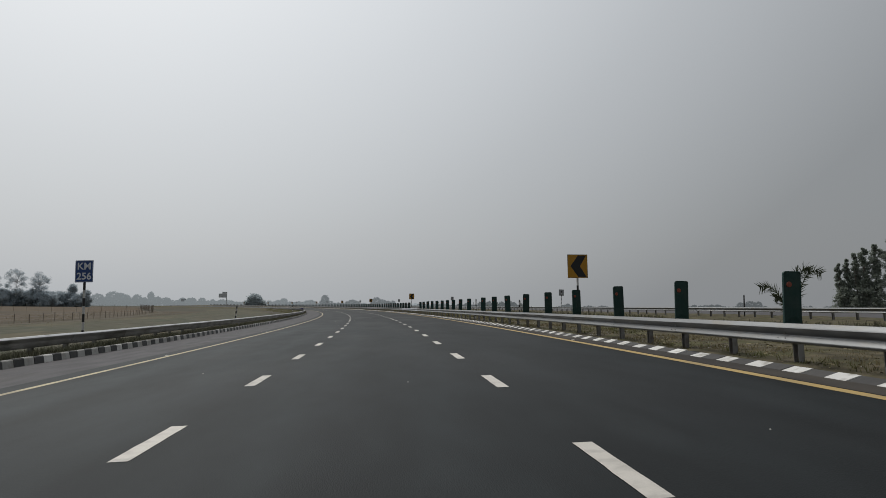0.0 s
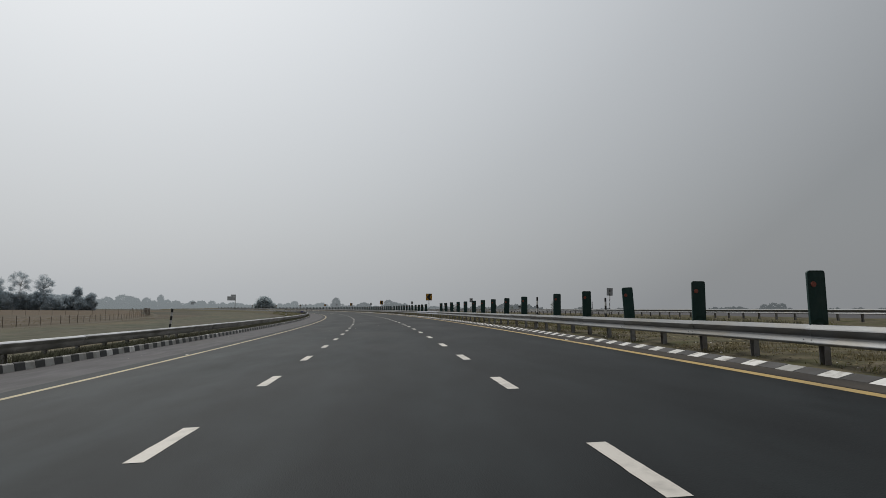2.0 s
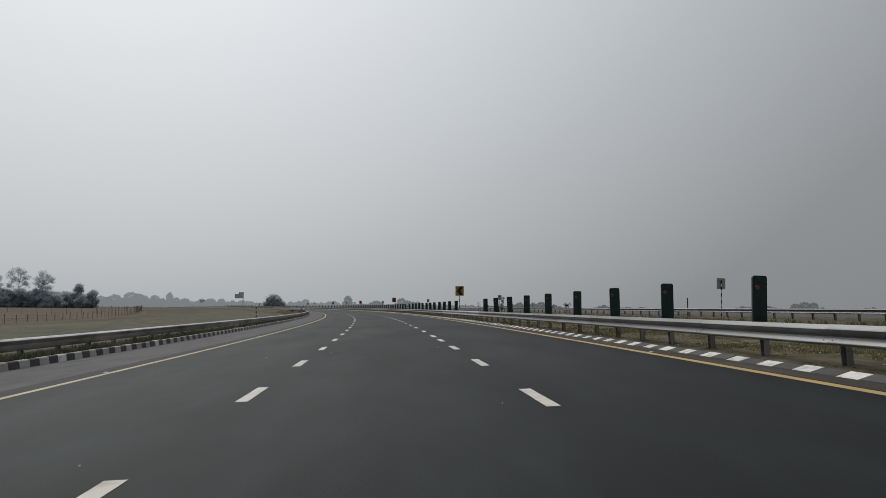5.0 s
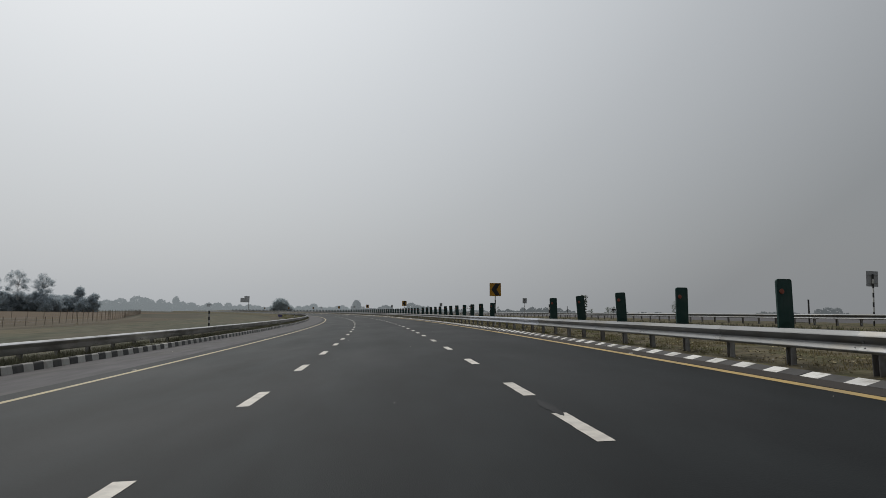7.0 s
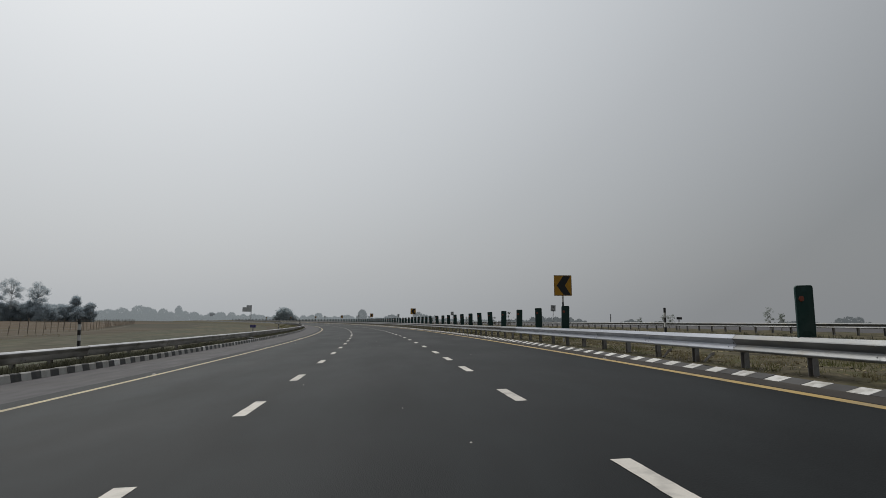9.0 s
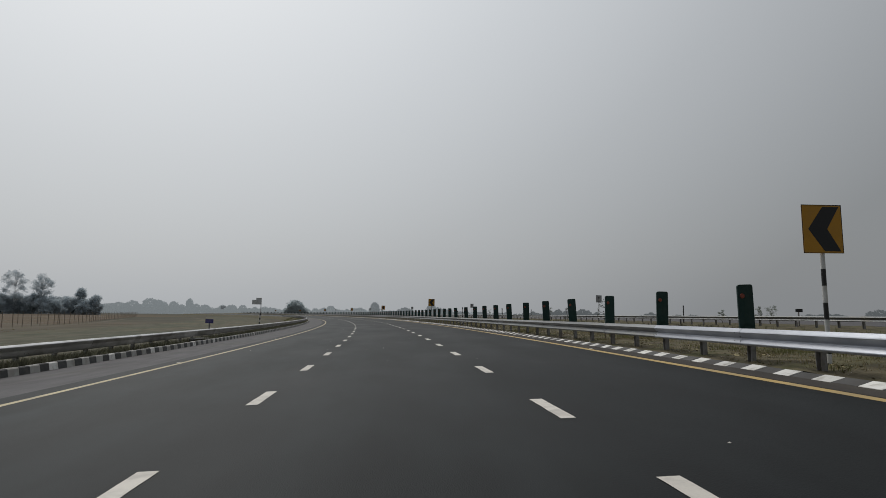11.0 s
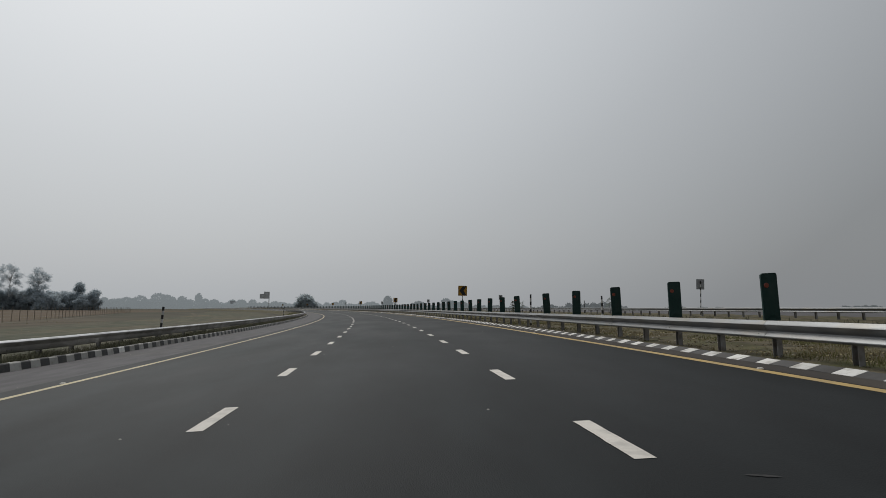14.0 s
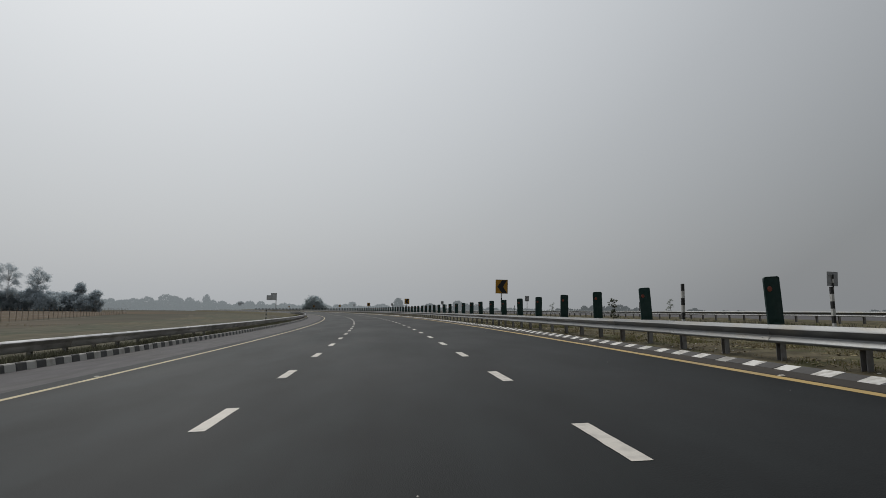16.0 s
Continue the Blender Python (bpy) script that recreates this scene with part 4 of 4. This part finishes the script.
def grass(name, n, s0, s1, l0, l1, h0, h1, width, mat, label, seed, patch=.12, keep=0.0, z_of=None):
    """Loose tufts of blades, thicker in patches."""
    rnd = np.random.RandomState(seed)
    v, f = [], []
    made = 0
    while made < n:
        s, l = rnd.uniform(s0, s1), rnd.uniform(l0, l1)
        if noise.noise(Vector((s * patch, l * patch * 2.5, seed))) < keep:
            made += .25
            continue
        p = along(s, l, z_of(l))
        for _ in range(5):
            q = p + Vector((rnd.normal() * .05, rnd.normal() * .05, -.02))
            h = rnd.uniform(h0, h1)
            a = rnd.uniform(0, 6.28)
            wv = Vector((math.cos(a), math.sin(a), 0)) * width
            tip = q + Vector((rnd.normal() * .35 * h, rnd.normal() * .35 * h, h))
            mid = q.lerp(tip, .55) + Vector((0, 0, .08 * h))
            b = len(v)
            v += [q - wv, q + wv, mid + wv * .7, mid - wv * .7, tip]
            f += [(b, b + 1, b + 2, b + 3), (b + 3, b + 2, b + 4)]
        made += 1
    return tagged(new(name, mesh_of(name, v, f, mat)), label, "grass", kind="stuff")


def median_z(l):
    return float(np.interp(l, (6.5, 6.9, 7.6, 9, 13, 18, 22, 26), (.04, .085, .10, .06, -.15, -.4, -.5, -.52)))


def verge_z(l):
    return float(np.interp(l, (-16.4, -13.9, -11.0, -10.3, -9.4, -8.78), (-1.15, -.85, -.15, 0, .08, .13)))


grass("dry_grass", 21000, 2, 165, 6.72, 11.5, .02, .10, .006, DRY_GRASS, "short dry tufts of grass under the median rail", 1, .35, .02, median_z)
grass("green_grass", 11000, 2, 165, 6.75, 12.0, .03, .13, .007, GREEN_GRASS, "patchy green weeds in the median", 2, .22, .12, median_z)
grass("median_grass", 9000, 10, 330, 10, 24.0, .12, .36, .02, MEDIAN_GRASS, "tall dry grass across the wide median", 3, .06, -.1, median_z)
grass("median_weeds", 3000, 10, 330, 12, 24, .12, .36, .014, GREEN_GRASS, "green weeds across the wide median", 4, .05, .1, median_z)
grass("kerb_dry_grass", 5000, 6, 190, -9.5, -8.84, .06, .30, .008, MEDIAN_GRASS, "dry tufts between kerb and guardrail", 15, .3, -.1, verge_z)
grass("kerb_grass", 15000, 6, 190, -9.5, -8.84, .08, .32, .009, KERB_WEED, "weeds between kerb and guardrail", 5, .25, -.25, verge_z)
grass("verge_grass", 3200, 20, 300, -13.4, -9.4, .08, .34, .012, GREEN_GRASS, "rough grass on the roadside verge", 6, .1, -.15, verge_z)


def field_z(l):
    return GROUND_Z - l * TILT


grass("field_grass", 2500, 10, 210, -62, -16, .03, .09, .03, DRY_GRASS, "dry tufts scattered over the fields", 31, .03, -.05, field_z)


# ---- saplings in the median ----
def sapling(s, l, h, seed, whorls, reach, leaf, n_leaf, label):
    rnd = np.random.RandomState(seed)
    thing = empty("sapling", Matrix.Translation(along(s, l, median_z(l) - .03)), label, "sapling", "median saplings")
    v, f, pts = [], [], []
    stem = [Vector((rnd.normal() * .012 * k, rnd.normal() * .012 * k, h * k / 5)) for k in range(6)]
    limb(v, f, stem, .014, .005, 6)
    for k in range(whorls):
        z = h * (.45 + .55 * (k + .6) / whorls)
        for _ in range(4):
            a = rnd.uniform(0, 6.28)
            r = reach * rnd.uniform(.5, 1) * (1.25 - z / h * .75)
            p0 = Vector((0, 0, z - r * .25))
            p2 = Vector((math.cos(a) * r, math.sin(a) * r, z + r * rnd.uniform(-.1, .35)))
            p1 = (p0 + p2) / 2 + Vector((0, 0, -.03))
            limb(v, f, [p0, p1, p2], .010, .005, 4)
            for _ in range(n_leaf):
                t = rnd.uniform(.35, 1.05)
                pts.append(np.array(p0.lerp(p2, t)) + rnd.normal(size=3) * .03)
    child("stem", mesh_of("stem", v, f, BARK), thing)
    lv, lf = leaf_quads(np.array(pts), leaf, rnd, .3)
    child("leaves", mesh_of("leaves", lv, lf, LEAF), thing)


sapling(101.6, 7.58, 1.44, 1, 4, .50, .026, 7, "young tree with whorled bare branches in the median")
sapling(106.7, 7.82, 1.22, 2, 2, .22, .030, 7, "thin sparse sapling in the median")
sapling(73.9, 7.5, 1.50, 3, 7, .22, .036, 9, "leafy upright sapling beside the median rail")
sapling(137.4, 7.51, 1.22, 4, 4, .24, .036, 12, "bushy young plant in the median")
sapling(105.15, 9.22, .76, 6, 3, .2, .03, 9, "low leafy sapling in the median")


def feather_plant(s, l, label):
    """A clump of long arching feathered fronds."""
    rnd = np.random.RandomState(7)
    thing = empty("frond_plant", Matrix.Translation(along(s, l, median_z(l) - .03)), label, "plant")
    for dx, dz, bend in ((-.66, 1.40, .75), (.66, 1.78, 1.1), (.40, 1.80, .9), (.15, 1.62, .3), (-.35, 1.15, .5)):
        v, f, pts = [], [], []
        path = []
        for k in range(9):
            t = k / 8
            path.append(Vector((dx * t ** 1.6, rnd.normal() * .01, dz * (1 - (1 - t) ** 1.8) - bend * .25 * t ** 4)))
        limb(v, f, path, .012, .004, 5)
        n0 = 2
        for k in range(n0, 9):
            for side in (-1, 1):
                for off in (0, .25, .5, .75):
                    kk = min(k, 7)
                    p = path[kk].lerp(path[kk + 1], off)
                    d = (path[kk + 1] - path[kk]).normalized()
                    o = Vector((d.z * side, rnd.normal() * .5, -d.x * side)).normalized()
                    tip = p + o * rnd.uniform(.10, .16) + d * rnd.uniform(.06, .12)
                    b = len(v)
                    w = d * .015
                    v += [p - w, p + w, tip]
                    f.append((b, b + 1, b + 2))
        child("frond", mesh_of("frond", v, f, LEAF), thing)


feather_plant(11.35, 8.2, "clump of long feathered fronds behind the guardrail")


# ---- field fence, hoardings ----
bm = bmesh.new()
add_box(bm, (.07, .07, 2.3), (0, 0, 1.05), .008)
FENCE_POST = bm_mesh("post", bm, CONCRETE)
bm = bmesh.new()
add_box(bm, (.07, .07, 1.35), (0, 0, .575), .008)
LOW_POST = bm_mesh("post", bm, CONCRETE)
rfn = random.Random(8)


def field_fence(xs, ys, post, label):
    """Concrete posts joined by strands of wire."""
    tall = post is FENCE_POST
    fence = empty("fence", Matrix.Translation((0, 0, 0)), label, "fence", "field fences")
    for x, y in zip(xs, ys):
        child("post", post, fence, pose(x, y, GROUND_Z - .1 + rfn.uniform(-.12, .10), rfn.uniform(-3, 3), rfn.uniform(-3, 3), rfn.uniform(0, 20)))
    for z in ((.5, .95, 1.4, 1.85) if tall else (.35, .7, 1.05)):
        v, f = [], []
        for x, y in zip(xs, ys):
            v += [(x, y, GROUND_Z + z), (x, y, GROUND_Z + z + .012), (x + .012, y, GROUND_Z + z + .006)]
        for i in range(len(xs) - 1):
            for j in range(3):
                k = (j + 1) % 3
                f.append((3 * i + j, 3 * i + k, 3 * i + 3 + k, 3 * i + 3 + j))
        child("wire", mesh_of("wire", v, f, POST_STEEL), fence)


FENCE_Y, FENCE_X = (18, 60, 86, 110, 140, 180, 209, 229, 277, 340), (-42.5, -43.5, -45, -49, -56, -67.5, -78, -87, -107, -134)
fy = np.arange(60, 150, 3.4)
field_fence(np.interp(fy, FENCE_Y, FENCE_X), fy, LOW_POST, "low field fence of short weathered concrete posts and wire")
fy = np.arange(152, 340, 3.4)
field_fence(np.interp(fy, FENCE_Y, FENCE_X), fy, FENCE_POST, "tall field fence of weathered concrete posts and wire")
fx2 = np.arange(-70, -200, -3.6)
field_fence(fx2, 186 + (fx2 + 70) * -.06, FENCE_POST, "cross fence of weathered concrete posts between two fields")


def hoarding(x, y, w, h, top, upper, pole_r, label):
    a = math.degrees(math.atan2(-x, y - 60))
    thing = empty("hoarding", pose(x, y, GROUND_Z, 0, 0, a), label, "billboard", "roadside hoardings")
    z1 = top - GROUND_Z
    bm = bmesh.new()
    add_rod(bm, pole_r, pole_r * .8, -.2, z1, x=w * .45, y=.6, seg=14)
    child("pole", bm_mesh("pole", bm, HOARDING), thing)
    bm = bmesh.new()
    add_box(bm, (w, .5, h), (0, 0, z1 - h / 2), .03)
    child("panel", bm_mesh("panel", bm, HOARDING), thing)
    if upper:
        bm = bmesh.new()
        add_box(bm, (w * .58, .45, upper), (w * .21, .1, z1 + upper / 2 + .05), .03)
        child("upper_panel", bm_mesh("upper_panel", bm, HOARDING), thing)
    bm = bmesh.new()
    for q in range(5):
        add_box(bm, (.15, .25, h), (-w / 2 + w * (q + .5) / 5, .4, z1 - h / 2))
    child("frame", bm_mesh("frame", bm, HOARDING), thing)


hoarding(-143.5, 535, 6.7, 3.4, 10.8, 1.5, .33, "grey two-part hoarding on a single tall pole")
hoarding(-250, 760, 5.4, 3.2, 8.0, 0, .16, "small grey hoarding on a pole in the haze")

# ---- dirt track and stubble strip in the field ----
def ground_strip(name, path, width, mat, lift, seed):
    rnd = random.Random(seed)
    ys = np.arange(path[0][1], path[-1][1], 4.0)
    xs = np.interp(ys, [p[1] for p in path], [p[0] for p in path])
    v, f = [], []
    for x, y in zip(xs, ys):
        w0, w1 = rnd.uniform(.4, .6) * width, rnd.uniform(.4, .6) * width
        z = GROUND_Z
        v += [(x - w0, y, z - .01), (x - w0 * .8, y, z + lift), (x + w1 * .8, y, z + lift), (x + w1, y, z - .01)]
    for i in range(len(xs) - 1):
        for j in range(3):
            f.append((4 * i + j, 4 * i + j + 1, 4 * i + 5 + j, 4 * i + 4 + j))
    return new(name, mesh_of(name, v, f, mat))


TRACK = material("pale_dust", (.148, .132, .105), (.115, .103, .082), rough=.95, scale=.3, fine=3, bump=.3, spec=.05, dirt=(.10, .095, .055), dirt_scale=.15, dirt_amount=.7)
STUBBLE = material("stubble", (.142, .108, .079), (.116, .092, .069), rough=.95, scale=.2, fine=3, bump=.3, spec=.05, dirt=(.11, .09, .055), dirt_scale=.06, dirt_amount=.8)
tagged(ground_strip("dirt_track", [(-29, -20), (-31.5, 56), (-36, 99), (-50, 180), (-68, 249), (-112, 345)], 1.5, TRACK, .03, 1), "pale rutted dirt track through the field", "track", kind="structure")


def field_patch(name, y0, y1, x_right, x_left, mat, lift, seed):
    """A sown patch of the field with ragged edges, between two lines given by y."""
    rnd = random.Random(seed)
    ys = np.arange(y0, y1, 3.0)
    v, f = [], []
    for i, y in enumerate(ys):
        a_, b_ = x_right(y) + rnd.uniform(-.6, .6), x_left(y)
        z = GROUND_Z + (-.01 if i == 0 else lift)
        for k in range(9):
            v.append((a_ + (b_ - a_) * k / 8, y + rnd.uniform(-.8, .8), z))
    for i in range(len(ys) - 1):
        for k in range(8):
            f.append((9 * i + k, 9 * i + k + 1, 9 * i + 10 + k, 9 * i + 9 + k))
    return new(name, mesh_of(name, v, f, mat))


tagged(field_patch("stubble_field", 188, 420, lambda y: float(np.interp(y, FENCE_Y, FENCE_X)) - 1.5, lambda y: -330.0, STUBBLE, .02, 2), "orange-brown stubble field behind the fences", "field", kind="structure")
tagged(field_patch("straw_edge", 180, 187.5, lambda y: -69.0, lambda y: -230.0, TRACK, .022, 3), "pale straw lying along the cross fence", "field strip", kind="structure")
tagged(ground_strip("straw_strip", [(-41, 40), (-43, 86), (-47, 110), (-54, 140), (-65, 180), (-76, 209), (-105, 277)], 1.4, TRACK, .025, 3), "strip of pale straw along the fence", "field strip", kind="structure")

# ---- broken concrete behind the roadside kerb, loose strips under the median rail ----
def loose_slab(s, l, z, size, pitch, turn, mat, label):
    bm = bmesh.new()
    add_box(bm, size, (0, 0, 0), .012)
    rnd = random.Random(int(s))
    for v in bm.verts:
        v.co += Vector([rnd.uniform(-.008, .008) for _ in range(3)])
    ob = new("concrete_slab", bm_mesh("concrete_slab", bm, mat))
    ob.matrix_basis = set_at(s, l, z, turn, 0, pitch)
    tagged(ob, label, "slab", "broken slabs")


loose_slab(112.06, -8.96, .265, (.22, 2.9, .06), -1.9, 1.5, KERB_SHADED_WHITE, "pale broken concrete plank tilted behind the kerb")
loose_slab(110.57, -8.98, .19, (.28, .42, .19), 0, 18, KERB_GREY, "dark broken kerb stone under a fallen plank")
loose_slab(76.21, -8.95, .175, (.26, 2.3, .11), -.6, -1.0, CONCRETE_PALE, "mossy pale slab lying behind the kerb")
loose_slab(73.89, -8.96, .175, (.24, .5, .12), 0, 12, KERB_GREY, "short broken slab lying behind the kerb")


def bent_strip(s, lean):
    bm = bmesh.new()
    add_box(bm, (.012, .44, .06), (0, .10, 0), .003)
    add_box(bm, (.012, .10, .06), (.02, -.14, -.015), .003)
    ob = new("steel_strip", bm_mesh("steel_strip", bm, POST_STEEL))
    ob.matrix_basis = set_at(s, 6.80, .215, 0, 0, -lean)
    tagged(ob, "bent pale steel strip leaning on a rail post", "steel strip", "bent strips")


bent_strip(80.28, 30)
bent_strip(78.39, 30)

# ---- stones and litter by the median kerb ----
def pebbles(n, s0, s1, l0, l1, r0, r1, mat, name, label, seed, z_of):
    rnd = np.random.RandomState(seed)
    v, f = [], []
    for _ in range(n):
        l = rnd.uniform(l0, l1)
        p = along(rnd.uniform(s0, s1), l, z_of(l))
        r = rnd.uniform(r0, r1)
        b = len(v)
        for d in ((1, 0, 0), (-1, 0, 0), (0, 1, 0), (0, -1, 0), (0, 0, .7), (0, 0, -.5)):
            v.append(p + Vector(d) * r * rnd.uniform(.6, 1.2))
        f += [(b + i, b + j, b + k) for i, j, k in ((0, 2, 4), (2, 1, 4), (1, 3, 4), (3, 0, 4), (2, 0, 5), (1, 2, 5), (3, 1, 5), (0, 3, 5))]
    return tagged(new(name, mesh_of(name, v, f, mat)), label, "stones", kind="stuff")


pebbles(2600, 3, 150, 6.66, 8.0, .006, .03, CONCRETE, "gravel", "loose stones and clods under the rail", 3, median_z)
pebbles(260, 3, 150, 6.66, 7.8, .01, .035, WHITE, "litter", "small pale scraps of litter under the rail", 4, median_z)
pebbles(70, 3, 160, -8.1, 6.2, .006, .02, WHITE, "road_litter", "tiny pale scraps scattered on the asphalt", 6, lambda l: 0.0)
pebbles(900, 8, 150, -9.2, -8.82, .008, .035, KERB_GREY, "verge_gravel", "loose stones behind the kerb", 5, verge_z)


def fallen_leaves(name, n, s0, s1, l0, l1, size, mat, label, seed, z_of, keep=-1.0):
    rnd = np.random.RandomState(seed)
    pts = []
    for _ in range(n):
        s, l = rnd.uniform(s0, s1), rnd.uniform(l0, l1)
        if noise.noise(Vector((s * .9, l * 2.0, seed))) > keep:      # lies in patches
            pts.append(along(s, l, z_of(l) + .012))
    v, f = leaf_quads(np.array(pts), size, rnd)
    z0 = np.repeat(np.array([p.z for p in pts]), 4)
    v[:, 2] = z0 + (v[:, 2] - z0) * .35
    return tagged(new(name, mesh_of(name, v, f, mat)), label, "dead leaves", kind="stuff")


DEAD_LEAF = material("dead_leaves", (.22, .18, .11), (.13, .105, .06), rough=.9, scale=1, fine=10, bump=0, spec=.1, island=.5)
fallen_leaves("dead_leaves", 9000, 2, 160, 6.64, 8.4, .035, DEAD_LEAF, "dead leaves and straw matted under the rail", 5, median_z)
STRAW = material("straw_mat", (.33, .285, .17), (.22, .19, .11), rough=.9, scale=1, fine=10, bump=0, spec=.1, island=.35)
fallen_leaves("straw", 26000, 2, 160, 6.7, 9.4, .05, STRAW, "flattened pale straw in patches under the rail", 9, median_z, .22)
fallen_leaves("verge_dead_leaves", 3500, 6, 160, -9.3, -8.82, .035, DEAD_LEAF, "dead leaves and straw behind the kerb", 6, verge_z)


# ---- kerbs ----
def kerb_piece(length, section, mat, name):
    """A block along y with the cross-section [(x, z)], its ends slightly eased."""
    e = .006
    n = len(section)
    cx, cz = sum(p[0] for p in section) / n, sum(p[1] for p in section) / n
    v = []
    for y, k in ((-length / 2, .96), (-length / 2 + e, 1), (length / 2 - e, 1), (length / 2, .96)):
        v += [(cx + (x - cx) * k, y, cz + (z - cz) * k) for x, z in section]
    f = [(i * n + j, i * n + (j + 1) % n, (i + 1) * n + (j + 1) % n, (i + 1) * n + j) for i in range(3) for j in range(n)]
    f += [tuple(range(n))[::-1], tuple(3 * n + j for j in range(n))]
    return mesh_of(name, v, f, mat)


def kerb_run(name, label, l, pieces, s0, s_parts, s1, period, knots, seed):
    """pieces: (length, offset, section, materials) repeated along the kerb; knots: block numbers and where they lie. The nearest are parts, the rest one mesh."""
    parent = empty(name, Matrix.Identity(4), label, "kerb", kind="structure")
    rnd = random.Random(seed)
    meshes = [[kerb_piece(a - .006, sec, m, "kerb_block") for m in mats] for a, off, sec, mats in pieces]
    first = knots[0][1] - knots[0][0] * period
    kn = [((s0 - first) // period, first + (s0 - first) // period * period)] if s0 < knots[0][1] else []
    kn = kn + list(knots) + [(knots[-1][0] + 400, knots[-1][1] + 400 * period)]
    k0, k1 = int(kn[0][0]), int(knots[-1][0] + (s1 - knots[-1][1]) / period)
    fv, ff, fm = [], [], []
    all_mats = []
    for k in range(k0, k1):
        for (a, off, sec, mats), mm in zip(pieces, meshes):
            s = float(np.interp(k, [q[0] for q in kn], [q[1] for q in kn])) + off
            pick = rnd.choice(range(len(mats))) if rnd.random() < .25 else 0
            m = set_at(s, l + rnd.uniform(-.006, .006), rnd.uniform(-.007, .005), rnd.uniform(-.5, .5), rnd.uniform(-.8, .8), rnd.uniform(-.4, .4))
            if s < s_parts:
                child("kerb_block", mm[pick], parent, m)
            else:
                b = len(fv)
                if mats[0] not in all_mats:
                    all_mats.append(mats[0])
                fv += [m @ v.co for v in mm[0].vertices]
                for p in mm[0].polygons:
                    ff.append(tuple(b + i for i in p.vertices))
                    fm.append(all_mats.index(mats[0]))
    me = mesh_of("far_kerb_blocks", fv, ff, all_mats)
    me.polygons.foreach_set("material_index", fm)
    child("far_kerb_blocks", me, parent)["kind"] = "stuff"


UPRIGHT = [(.0, -.05), (-.03, .17), (-.05, .195), (-.17, .195), (-.17, -.05)]
SLOPED = [(.0, -.03), (.0, .006), (.235, .066), (.25, .062), (.27, -.03)]
kerb_run("kerb_roadside", "upright kerb of alternate black and white blocks", -8.62,
         [(.438, 0, UPRIGHT, (KERB_BLACK,)), (.438, .438, UPRIGHT, (KERB_SHADED_WHITE, KERB_SHADED_WHITE, KERB_WHITE))], 4, 131, 330, .876,
         ((-30, 10.63), (-11, 27.77), (12, 48.25), (38, 71.06), (62, 92.0), (86, 112.9), (108, 131.61)), 1)
kerb_run("kerb_median", "low sloped median kerb with white painted blocks", 6.25,
         [(.415, 0, SLOPED, (KERB_WHITE, KERB_WHITE, KERB_WHITE, KERB_WHITE, KERB_SHADED_WHITE)), (.503, .459, SLOPED, (KERB_GREY,))], 1, 136, 420, .918,
         ((1, 9.64), (20, 27.54), (42, 48.1), (66, 70.06), (89, 91.13), (112, 111.98), (133, 130.65)), 2)
